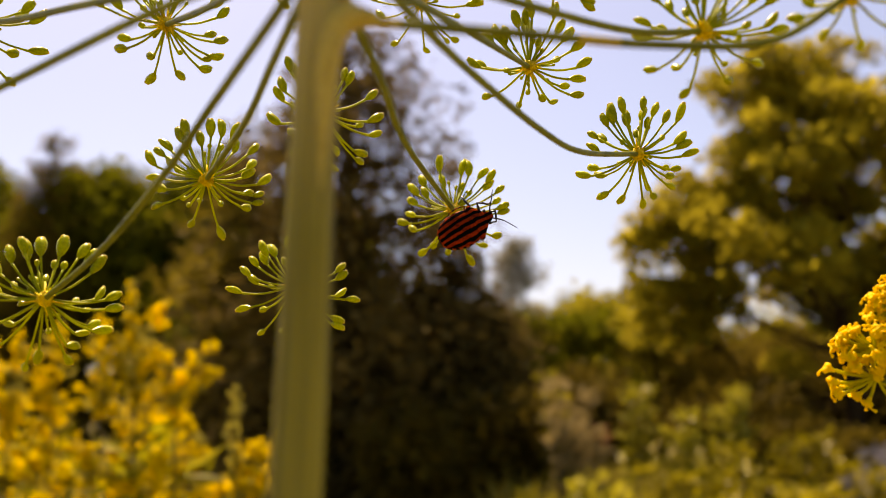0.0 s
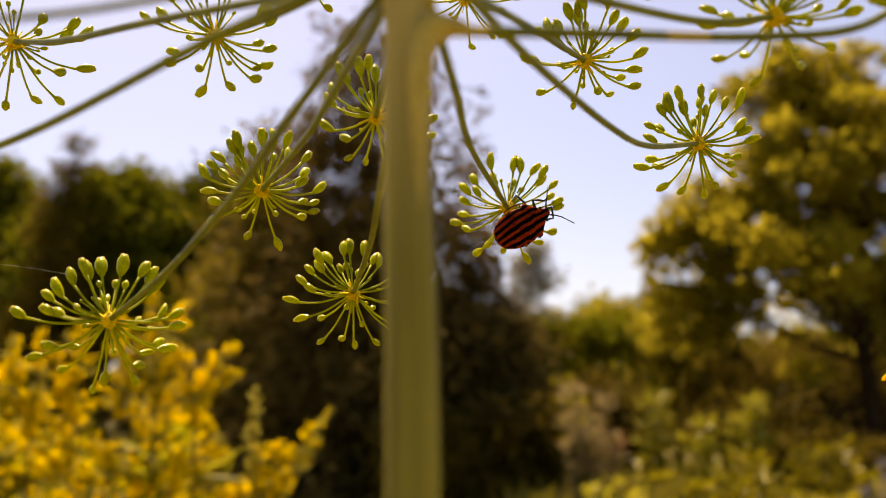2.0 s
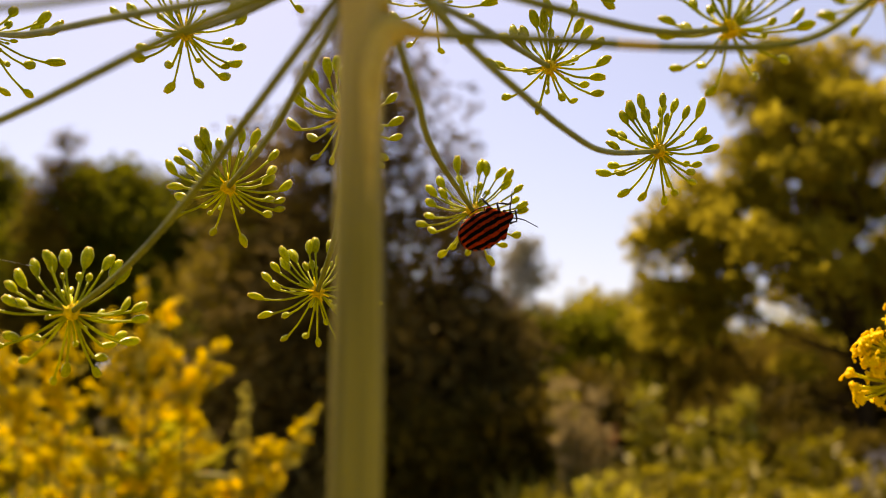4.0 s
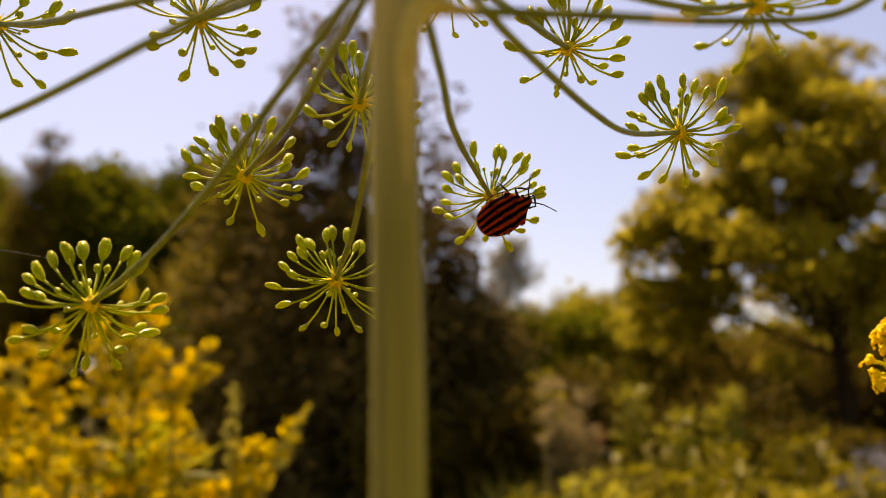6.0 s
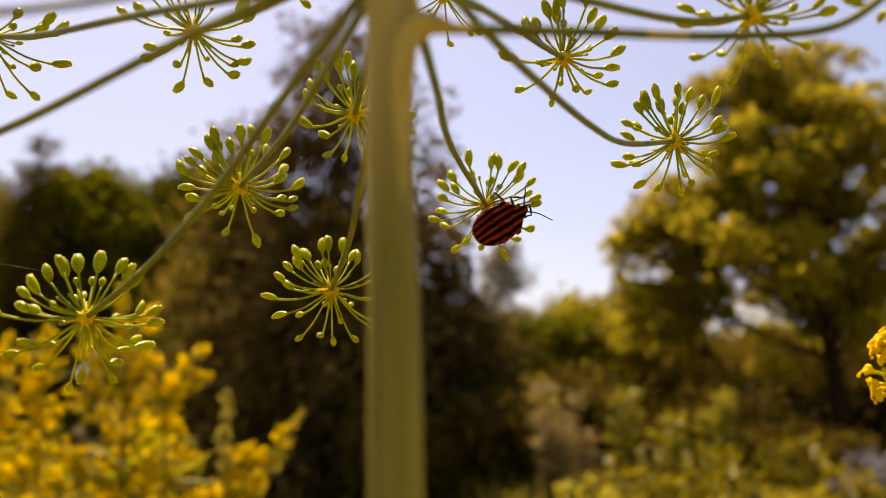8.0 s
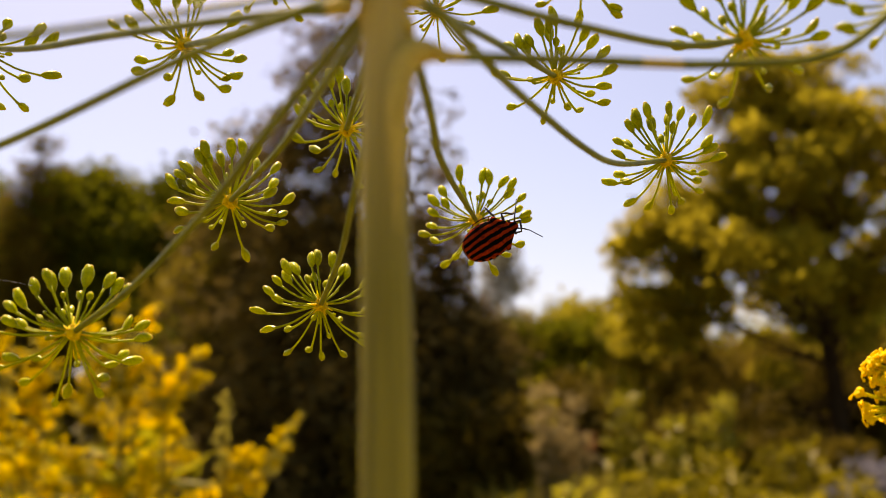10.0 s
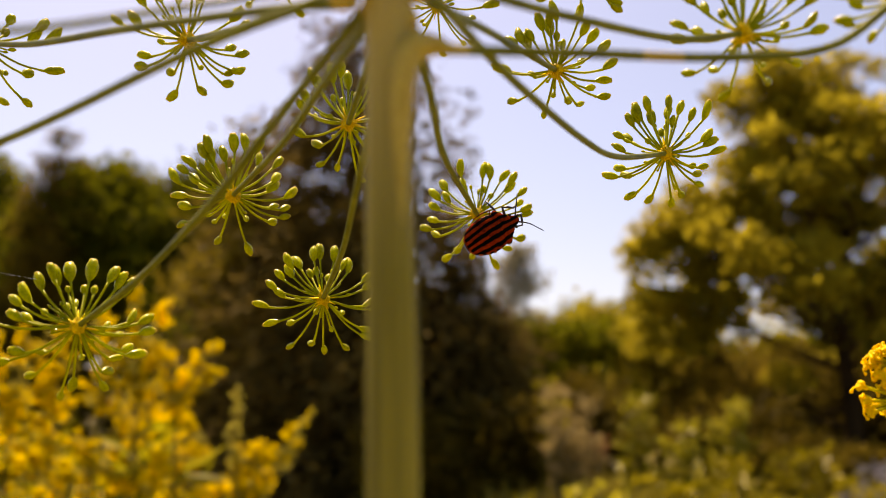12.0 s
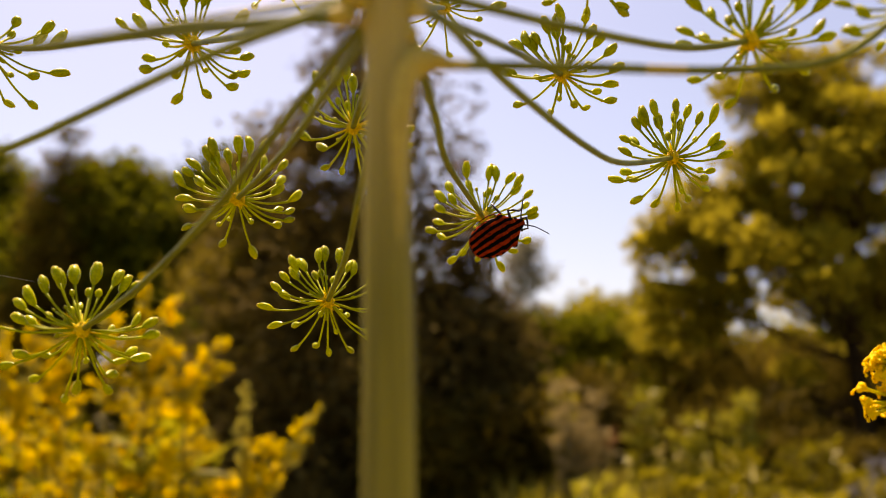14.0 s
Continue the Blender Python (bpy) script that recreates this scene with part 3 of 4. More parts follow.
def bud_spike(plant, rng, base, tip, fat):
    """A slim spike of closed buds."""
    arc = curve([base, base.lerp(tip, 0.5), tip], 6)
    put("stalk", mesh("stalk", *tube(arc, [0.001] * len(arc), 5), GOLD_STEM), plant)
    q = np.array([tuple(base.lerp(tip, s)) for s in rng.uniform(0, 1, 150)]) + rng.normal(0, fat * 0.5, (150, 3)) * np.array([1, 1, 0.4])
    v, f = frond(rng, q, rng.normal(0, 1, q.shape), 0.0065, 0.005, 0, 0.5)
    tagged(put("bud_tuft", mesh("bud_tuft", v, f, BUD, None, False), plant), kind="stuff")


def goldenrod(at, height, lean, seed, plumes, leaves=190, spears=()):
    """A stem with narrow leaves and plumes of tiny florets that arch from its top; spears are plumes (foot, tip, width) in the plant's space."""
    rng = np.random.default_rng(seed)
    plant = new("goldenrod")
    plant.location = at
    top = Vector((lean[0], lean[1], height - 0.05))
    line = curve([(0, 0, -0.03), top * 0.5 + Vector((-lean[0] * 0.2, 0, 0)), top])
    put("stem", mesh("stem", *tube(line, [0.004 - 0.0022 * i / len(line) for i in range(len(line))], 7), GOLD_STEM), plant)
    u = rng.uniform(0.35, 0.97, leaves)
    c = np.array([tuple(line[int(x * (len(line) - 1))]) for x in u]) + rng.normal(0, 0.004, (leaves, 3)) + np.array([0, 0, 1]) * rng.uniform(-0.06, 0.06, (leaves, 1))
    a = rng.uniform(0, 2 * math.pi, leaves)
    v, f = frond(rng, c, np.stack([np.cos(a), np.sin(a), 0.35 + 0 * a], 1) * 1.6, 0.065, 0.014)
    put("foliage", mesh("foliage", v, f, GOLD_LEAF), plant)
    for foot, tip, fat in spears:
        plume(plant, rng, Vector(foot), Vector(tip), fat)
    for k in range(plumes):
        a = 2.4 * k + seed
        p = top * (1 - 0.26 * k / plumes)
        L = rng.uniform(0.04, 0.075) if k else 0.05
        way = Vector((math.cos(a), math.sin(a), rng.uniform(0.3, 1.1))) if k else Vector((rng.normal(0, 0.3), rng.normal(0, 0.3), 0.8))
        plume(plant, rng, p, p + way.normalized() * L, 0.017)
    return tagged(plant, "goldenrod with arching plumes of bright yellow florets", "flower", "goldenrods in the foreground")


def make_goldenrods():
    rng = np.random.default_rng(77)
    # the tall ones at the edge of the stand, each with its own leaning spears: x, y, height, spears (foot, tip, width)
    edge = ((-0.385, 1.215, 1.33, ((0, 0, 1.31), (-0.010, -0.01, 1.425), 0.017), ((0, 0, 1.30), (0.040, -0.01, 1.400), 0.018), ((0, 0, 1.26), (-0.03, 0, 1.36), 0.02)),
            (-0.335, 1.22, 1.29, ((0, 0, 1.27), (0.054, -0.01, 1.342), 0.018), ((0.005, 0, 1.26), (0.060, -0.01, 1.306), 0.017), ((0, 0, 1.26), (-0.03, 0, 1.34), 0.02)),
            (-0.435, 1.215, 1.30, ((0, 0, 1.28), (0.002, -0.01, 1.385), 0.020), ((0, 0, 1.26), (0.045, 0, 1.345), 0.02)),
            (-0.490, 1.22, 1.29, ((0, 0, 1.27), (0.006, -0.01, 1.375), 0.020), ((0, 0, 1.26), (-0.04, 0, 1.345), 0.018)),
            (-0.545, 1.22, 1.28, ((0, 0, 1.26), (0.012, -0.01, 1.365), 0.020), ((0, 0, 1.25), (-0.04, 0, 1.335), 0.018)),
            (-0.600, 1.26, 1.28, ((0, 0, 1.26), (0.012, -0.01, 1.360), 0.020), ((0, 0, 1.25), (-0.04, 0, 1.340), 0.018)),
            (-0.250, 1.24, 1.16, ((0.010, 0, 1.14), (0.091, -0.02, 1.263), 0.022), ((0, 0, 1.14), (0.022, 0, 1.222), 0.022), ((0, 0, 1.14), (-0.014, 0, 1.218), 0.020), ((0.01, 0, 1.13), (0.070, -0.02, 1.215), 0.024)))
    for i, (x, y, h, *spears) in enumerate(edge):
        goldenrod((x, y, 0), h, (0, 0), 100 + i, 5, 190, spears)
    thin = goldenrod((-0.262, 1.235, 0), 1.20, (0.0, 0.0), 141, 0, 60)
    bud_spike(thin, np.random.default_rng(5), Vector((0, 0, 1.14)), Vector((0.0, -0.015, 1.286)), 0.008)
    # the stand behind and before them
    for i in range(46):
        y = rng.uniform(0.95, 1.75)
        x = rng.uniform(-0.66, -0.24) * (0.35 + 0.65 * y / 1.2)
        steep = max(0.0, x / (0.35 + 0.65 * y / 1.2) + 0.42)
        goldenrod((x, y, 0), 1.25 + (rng.uniform(-0.02, 0.05) - 0.42 * steep) * y / 1.2 - rng.uniform(0, 0.12), (rng.normal(0.012, 0.02), rng.normal(0, 0.015)), 160 + i, 7)


# ---- the fennel umbel ----
HUB = Vector((-0.0026, 0.0628, 1.2766))


def fruit_mesh(length, width, seed):
    """A ribbed oblong fruit with a narrow foot and a blunt two-lobed tip."""
    rng = np.random.default_rng(seed)
    sides, prof = 24, ((0, 0.15), (0.08, 0.30), (0.22, 0.62), (0.40, 0.89), (0.60, 1.0), (0.76, 0.97), (0.88, 0.81), (0.955, 0.58), (0.985, 0.36))
    verts, faces, slots = [], [], []
    bend = rng.normal(0, 0.06, 2)
    for u, r in prof:
        for k in range(sides):
            a = 2 * math.pi * k / sides
            rr = r * width / 2 * (1 + 0.05 * math.cos(8 * a))
            verts.append((rr * math.cos(a) + bend[0] * length * u * u, rr * 0.88 * math.sin(a) + bend[1] * length * u * u, u * length))
    for i in range(len(prof) - 1):
        for k in range(sides):
            a, b = i * sides + k, i * sides + (k + 1) % sides
            faces.append((a, b, b + sides, a + sides))
            slots.append(0)
    faces.append(tuple(reversed(range(sides))))
    slots.append(0)
    for s in (-1, 1):
        v, f = ball(width * 0.25, 5, 8, (bend[0] * length + s * width * 0.12, bend[1] * length, length * 0.965), (1, 1, 0.7))
        k = len(verts)
        verts += v
        faces += [tuple(i + k for i in q) for q in f]
        slots += [1] * len(f)
        v, f = tube([(bend[0] * length + s * width * 0.12, bend[1] * length, length * 0.98), (bend[0] * length + s * width * 0.3, bend[1] * length, length * 1.005)], [width * 0.05, width * 0.04], 5)
        k = len(verts)
        verts += v
        faces += [tuple(i + k for i in q) for q in f]
        slots += [1] * len(f)
    return mesh("fruit", verts, faces, [FRUIT, TIP], slots)


FRUITS = [fruit_mesh(3.4e-3, 1.55e-3, 1), fruit_mesh(3.0e-3, 1.42e-3, 2), fruit_mesh(3.5e-3, 1.46e-3, 3), fruit_mesh(1.9e-3, 1.2e-3, 4), fruit_mesh(2.1e-3, 1.05e-3, 5)]


def umbellet(plant, centre, turn, tilt, spokes):
    """One umbellet, facing away along turn and tilt (degrees): a yellow heart and, on spokes (angle, reach in mm), stalked fruits that bend upwards."""
    rng = np.random.default_rng(int(abs(centre[0] * 31 + centre[2] * 17)) + 1)
    c = Vector(centre) / 1000
    heart = []
    for k in range(44):
        d = Vector(rng.normal(0, 1, 3)).normalized()
        heart.append((*ball(0.00042 * rng.uniform(0.6, 1.2), 3, 6, d * 0.00075, (1, 1, 1)), 0))
        if k % 2:
            heart.append((*tube([d * 0.0006, d * 0.0027 * rng.uniform(0.5, 1)], [0.00015, 0.00006], 5), 0))
    heart.append((*ball(0.00095), 0))
    v, f, _ = join(heart)
    body = put("umbellet", mesh("umbellet", v, f, HEART), plant, Matrix.Translation(c))
    face = pose(0, 0, 0, 90 + tilt, 0, turn).to_3x3()
    usual = sorted(r for _, r in spokes)[len(spokes) * 3 // 4]
    longest = usual * 1.12
    rise = face @ Vector((0, 0.75, -0.65))
    for a, r in spokes:
        away = max(0.30 * r, math.sqrt(max(longest ** 2 - r ** 2, 0)) * 0.75) * rng.uniform(0.85, 1.1)
        grow_r = r * (1 + away / 130)
        flat = Vector((math.cos(radians(a)), math.sin(radians(a)), 0))
        end = face @ (flat * grow_r + Vector((0, 0, -away))) / 1000
        way = end.normalized()
        mid = end * 0.55 + face @ (flat * 0.05 * r + Vector((0, -0.06 * r, 0.0))) / 1000
        arc = curve([way * 0.0004, mid, end], 4)
        put("pedicel", mesh("pedicel", *tube(arc, [0.00021, *[0.00016] * (len(arc) - 2), 0.00021], 6), PEDICEL), body)
        small = r < 0.68 * usual
        me = FRUITS[3 + int(rng.integers(0, 2))] if small else FRUITS[int(rng.integers(0, 3))]
        grow_way = (way * 0.85 + rise * 0.6 + Vector(rng.normal(0, 0.10, 3))).normalized()
        turn_to = grow_way.to_track_quat("Z", "Y").to_matrix().to_4x4()
        size = 0.89 * math.sqrt(usual / 6.7) * rng.uniform(0.85, 1.12) * (0.97 + 0.12 * math.sin(radians(a)))
        put("fruit", me, body, Matrix.Translation(end - grow_way * 0.0001) @ turn_to @ pose(0, 0, 0, 0, 0, rng.uniform(0, 360)) @ Matrix.Scale(size, 4))
    # late buds on short thin stalks near the heart
    for k in range(12):
        a, r = rng.uniform(0, 2 * math.pi), usual * rng.uniform(0.25, 0.55)
        end = face @ Vector((math.cos(a) * r, math.sin(a) * r + 0.8, -rng.uniform(0.5, 1.0) * r)) / 1000
        way = end.normalized()
        put("pedicel", mesh("pedicel", *tube([way * 0.0004, end * 0.55, end], [0.00015, 0.00011, 0.00014], 5), PEDICEL), body)
        put("fruit", FRUITS[3 + k % 2], body, Matrix.Translation(end) @ (way + rise * 0.4).to_track_quat("Z", "Y").to_matrix().to_4x4() @ Matrix.Scale(usual / 6.9 * rng.uniform(0.35, 0.6), 4))


def ray(plant, *points, scar=(), thick=1.0):
    """A ray of the umbel through points in mm from the hub, thicker where it leaves the hub; scar is a golden stretch of it."""
    line = curve([Vector(p) / 1000 for p in points], 7)
    n = len(line) - 1
    v, f = tube(line, [thick * (0.00043 + 0.00028 * max(0, 1 - 8 * i / n) - 0.00006 * i / n) for i in range(n + 1)], 10)
    # its foot is swollen and golden like the joint
    foot = sum((p - line[0]).length < 0.0016 for p in line) * 10
    put("ray", mesh("ray", v, f, [RAY, JOINT, SCAR], [2 if min(q) // 10 in scar else 1 if min(q) < foot else 0 for q in f]), plant)


def make_umbel():
    plant = new("fennel_plant")
    plant.location = HUB
    line = curve([(-0.0020, 0.0016, 0.0075), (-0.0019, 0.0015, 0.0005), (-0.0018, 0.0012, -0.0125), (-0.0016, 0.0008, -0.027), (-0.0014, -0.0004, -0.10), (0.001, -0.003, -0.4), (0.003, -0.004, -0.8), (0.004, -0.004, -1.33)], 8)
    # a ridged peduncle
    verts, faces, sides = [], [], 40
    for i, p in enumerate(line):
        r = 0.00145 + 0.00024 * min(1, i / 24) + 0.0012 * max(0, min(1, (i - 26) / 34)) + 0.0007 * max(0, 1 - i / 8) ** 1.5
        for k in range(sides):
            a = 2 * math.pi * k / sides
            rr = r * (1 + 0.05 * math.cos(10 * a))
            verts.append((p[0] + rr * math.cos(a), p[1] + rr * math.sin(a), p[2]))
        if i:
            faces += [(i * sides + k, (i - 1) * sides + k, (i - 1) * sides + (k + 1) % sides, i * sides + (k + 1) % sides) for k in range(sides)]
    put("stem", mesh("stem", verts, faces, STEM), plant)
    knob = [(*ball(0.0029, 12, 24, (-0.0016, 0.0018, 0.0082), (1.0, 0.9, 1.45)), 0), (*ball(0.0014, 8, 12, (-0.0037, 0.0016, 0.0062), (1, 1, 1.2)), 0),
            (*tube(curve([(-0.0020, 0.0018, -0.0026), (-0.0013, 0.0018, -0.0008), (-0.0002, 0.0017, 0.0005), (0.0012, 0.0018, 0.0006), (0.0028, 0.0025, 0.0006)], 5),
                   [0.0010 + 0.0003 * math.sin(math.pi * min(1, i / 12)) - 0.0006 * max(0, i - 8) / 12 for i in range(21)], 14), 0),
            # pale ridge from the right-hand ray's foot, standing in for the stem's lit side
            (*tube(curve([(-0.0012, 0.0001, -0.0150), (-0.0011, 0.0001, -0.0085), (-0.0009, 0.0001, -0.0030), (-0.0002, 0.0006, -0.0001), (0.0014, 0.0015, 0.0006), (0.0024, 0.0022, 0.0006), (0.0040, 0.0030, 0.0008)], 5),
                   [0.0002 + 0.0007 * min(1, i / 10) + 0.0002 * max(0, 1 - abs(i - 16) / 4) - 0.00052 * max(0, min(1, (i - 17) / 10)) for i in range(31)], 14), 0)]
    v, f, _ = join(knob)
    put("hub", mesh("hub", v, f, JOINT), plant, label="swollen pale joint where the rays meet")
    ray(plant, (-2.8, 0.6, 3.9), (-4.3, 2.8, 3.1), (-8.5, 9.1, 0.9), (-13.4, 16.4, -1.7), (-20.9, 27.7, -5.7), (-31.8, 42.8, -10.4), (-43.1, 56.2, -14.3))
    ray(plant, (-2.5, 0.5, 3.9), (-3.9, 5.4, 3.8), (-8.6, 19.0, 3.9), (-15.3, 38.5, 4.0), (-26.4, 66.5, 4.7))
    ray(plant, (-1.9, 0.6, 3.3), (-3.2, 12.5, 1.6), (-7.3, 39.0, -2.2), (-10.3, 57.7, -4.8), (-15.3, 81.1, -8.1))
    ray(plant, (-2.1, 0.6, 3.5), (-4.1, 17.5, 6.4), (-10.1, 63.2, 14.0))
    ray(plant, (-0.5, 0.7, 2.5), (0.2, 8.0, 2.8), (1.4, 24.0, 3.3), (2.9, 45.6, 4.0), (8.8, 88.1, 6.3))
    ray(plant, (-0.5, 0.4, 4.7), (1.5, 7.2, 6.3), (7.5, 26.2, 11.6), (18.6, 62.2, 21.2))
    ray(plant, (-0.5, 0.5, 4.1), (1.9, 4.9, 5.2), (5.6, 14.1, 5.2), (10.1, 23.4, 4.8), (18.3, 40.0, 4.8), (24.7, 52.0, 6.0), (35.4, 70.2, 11.4))
    ray(plant, (-0.5, 0.3, 5.3), (4.0, 4.7, 6.3), (14.0, 14.8, 8.3), (25.9, 26.5, 11.2), (35.7, 35.7, 15.5))
    ray(plant, (-0.5, 0.4, 4.5), (0.5, 26.6, 15.6), (2.5, 79.2, 38.3))
    ray(plant, (-0.1, 0.1, 6.4), (7.5, 18.0, 17.4), (20.7, 49.6, 31.5))
    ray(plant, (-0.5, 1.1, 0.5), (2.3, 2.3, 0.6), (12.7, 6.7, 2.0), (25.2, 11.9, 3.6), (36.6, 16.6, 6.3), (45.2, 19.9, 12.6), scar=(17, 18))
    ray(plant, (-3.2, 0.4, 4.7), (-10.1, 14.5, 9.4), (-18.7, 32.2, 15.0), (-30.8, 56.4, 23.4))
    ray(plant, (-4.5, 0.1, 3.4), (-13.3, 9.5, 6.7), (-29.6, 27.0, 12.6), (-46.2, 45.0, 18.4), (-58.8, 58.2, 23.9))
    ray(plant, (-3.2, 0.2, 6.1), (-9.5, 23.1, 18.8), (-22.1, 69.3, 40.0))
    ray(plant, (-3.2, 0.4, 4.7), (-8.4, 3.2, 4.3), (-17.9, 8.6, 3.0), (-35.1, 18.7, -0.5), (-48.9, 26.5, -2.2))
    ray(plant, (-3.2, 0.4, 4.9), (-7.7, -0.9, 3.8), (-14.8, -2.9, 1.7), (-24.4, -5.6, -1.05), (-33.1, -8.3, -2.4), thick=0.72)
    umbellet(plant, (-43.1, 56.2, -14.3), 21, 5, ((4, 7.2), (5, 5.9), (37, 6.3), (48, 6.4), (59, 6.5), (67, 4.4), (79, 5.7), (81, 4.1), (98, 2.3), (101, 5.6), (117, 6.4), (117, 5.4), (121, 2.3), (135, 6.1), (153, 6.1), (160, 3.8), (161, 6.9), (175, 6.4), (175, 5.2), (179, 9.6), (210, 8.6), (211, 6.7), (225, 4.7), (233, 7.4), (260, 8.3), (269, 6.3), (281, 3.9), (294, 7.4), (299, 6.4), (314, 5.5), (329, 6.9), (331, 6.1), (347, 4.6), (354, 7.3), (355, 3.2)))
    umbellet(plant, (-26.4, 66.5, 4.7), 13, 13, ((8, 4.7), (21, 5.7), (37, 6.7), (52, 5.2), (64, 6.6), (71, 4.4), (76, 6.3), (89, 6.0), (103, 4.7), (119, 6.4), (123, 5.1), (127, 6.1), (134, 4.2), (145, 6.1), (155, 6.5), (163, 4.7), (169, 3.8), (170, 7.0), (184, 5.9), (199, 5.7), (214, 7.1), (225, 4.0), (240, 4.2), (256, 3.0), (256, 6.0), (287, 6.8), (301, 3.7), (325, 6.0), (336, 7.0), (344, 5.3), (345, 6.7), (359, 7.0)))
    umbellet(plant, (-15.3, 81.1, -8.1), 7, 7, ((13, 6.1), (23, 6.3), (47, 5.2), (58, 5.0), (74, 5.8), (75, 2.6), (95, 5.9), (104, 5.8), (105, 3.6), (118, 3.5), (127, 5.5), (135, 6.3), (145, 5.4), (155, 6.4), (170, 7.0), (179, 5.6), (186, 3.5), (190, 8.1), (208, 7.4), (220, 5.5), (238, 8.0), (247, 2.3), (259, 6.7), (271, 7.1), (285, 4.5), (293, 7.6), (316, 7.8), (321, 6.9), (321, 3.6), (348, 7.8), (349, 6.1)))
    umbellet(plant, (-10.1, 63.2, 14.0), 6, 18, ((352, 6.4), (20, 6.2), (52, 5.0), (61, 5.1), (72, 3.2), (90, 4.5), (100, 6.2), (107, 2.5), (111, 5.7), (123, 3.4), (131, 5.6), (131, 6.9), (155, 5.8), (168, 5.5), (175, 4.1), (199, 6.0), (222, 4.6), (240, 6.2), (257, 5.7), (281, 7.2), (289, 4.8), (308, 7.8), (312, 6.8), (337, 7.1), (340, 4.9)))
    umbellet(plant, (8.8, 88.1, 6.3), -2, 12, ((3, 6.9), (11, 6.3), (23, 7.2), (36, 5.7), (42, 6.8), (49, 3.2), (54, 6.3), (69, 5.9), (74, 3.5), (80, 5.7), (112, 6.6), (115, 4.7), (118, 3.8), (141, 6.1), (157, 4.7), (159, 6.3), (173, 6.0), (190, 6.3), (198, 7.7), (210, 6.9), (237, 7.7), (243, 6.1), (265, 6.4), (287, 7.6), (306, 6.8), (327, 7.3), (357, 7.1)))
    umbellet(plant, (18.6, 62.2, 21.2), -7, 21, ((11, 3.2), (20, 6.1), (37, 5.5), (51, 5.6), (63, 7.2), (68, 2.8), (86, 3.9), (87, 6.5), (95, 5.7), (96, 4.5), (106, 5.5), (125, 4.9), (138, 4.5), (139, 5.8), (146, 6.1), (180, 6.0), (180, 6.8), (190, 2.9), (199, 2.7), (217, 6.6), (254, 5.8), (255, 5.2), (267, 3.3), (289, 4.3), (300, 5.6), (325, 6.8), (327, 4.9), (342, 5.7), (358, 6.5)))
    umbellet(plant, (35.4, 70.2, 11.4), -14, 15, ((7, 5.3), (15, 5.1), (33, 3.6), (39, 6.9), (51, 5.6), (70, 5.7), (74, 3.8), (83, 6.3), (86, 4.9), (98, 2.5), (108, 6.2), (110, 4.4), (122, 5.8), (128, 5.7), (136, 6.0), (142, 2.7), (156, 6.3), (157, 5.0), (175, 5.7), (198, 6.0), (203, 7.5), (211, 5.6), (228, 1.6), (231, 6.9), (250, 6.2), (274, 6.5), (281, 4.7), (287, 6.0), (311, 6.0), (319, 5.0), (327, 3.8), (332, 5.0), (355, 6.1)))
    umbellet(plant, (35.7, 35.7, 15.5), -19, 22, ((0, 4.0), (18, 6.8), (27, 5.4), (35, 2.1), (37, 5.6), (60, 3.9), (66, 6.7), (85, 5.9), (90, 5.9), (100, 6.0), (105, 3.2), (116, 4.7), (138, 2.6), (142, 6.0), (144, 4.3), (169, 5.9), (175, 4.2), (181, 5.7), (215, 6.4), (232, 4.8), (240, 2.1), (254, 6.4), (290, 5.9), (295, 4.1), (322, 6.1), (337, 3.5), (353, 6.9), (358, 6.2)))
    umbellet(plant, (-30.8, 56.4, 23.4), 16, 22, ((16, 6.7), (29, 6.1), (71, 5.8), (77, 4.9), (86, 5.2), (106, 4.6), (127, 5.6), (131, 7.0), (135, 2.6), (145, 6.5), (153, 3.3), (169, 5.9), (172, 8.1), (194, 2.9), (210, 5.1), (218, 6.2), (252, 4.5), (261, 6.7), (285, 6.1), (296, 3.7), (312, 6.8), (321, 6.3), (330, 6.8), (347, 6.4), (351, 5.0)))
    umbellet(plant, (-58.8, 58.2, 23.9), 27, 20, ((10, 5.9), (10, 7.8), (22, 7.1), (28, 3.1), (44, 4.3), (82, 6.5), (112, 5.8), (134, 3.2), (134, 6.5), (165, 6.7), (191, 7.4), (228, 7.1), (250, 2.4), (252, 8.0), (267, 8.0), (291, 7.4), (310, 8.7), (310, 4.6), (329, 6.2), (343, 8.4)))
    umbellet(plant, (2.5, 79.2, 38.3), 0, 25, ((26, 5.0), (32, 7.4), (56, 3.2), (60, 7.2), (82, 7.2), (105, 3.2), (105, 6.5), (146, 6.4), (164, 3.2), (180, 7.1), (204, 6.4), (238, 3.4), (240, 7.2), (275, 7.0), (305, 6.8), (312, 7.3), (339, 5.5), (358, 7.1)))
    umbellet(plant, (20.7, 49.6, 31.5), -9, 27, ((23, 6.2), (50, 2.8), (59, 6.2), (90, 6.1), (125, 6.1), (135, 3.0), (159, 6.1), (193, 6.2), (215, 3.1), (225, 6.5), (266, 6.4), (296, 3.2), (300, 6.2), (300, 7.0), (350, 6.2)))
    umbellet(plant, (45.2, 19.9, 12.6), -27, 23, ((13, 4.6), (33, 1.9), (49, 4.5), (80, 4.5), (111, 4.2), (113, 2.0), (146, 3.8), (171, 4.7), (189, 3.3), (198, 4.4), (207, 4.5), (221, 2.1), (234, 3.7), (276, 4.5), (310, 4.5), (343, 4.6)))
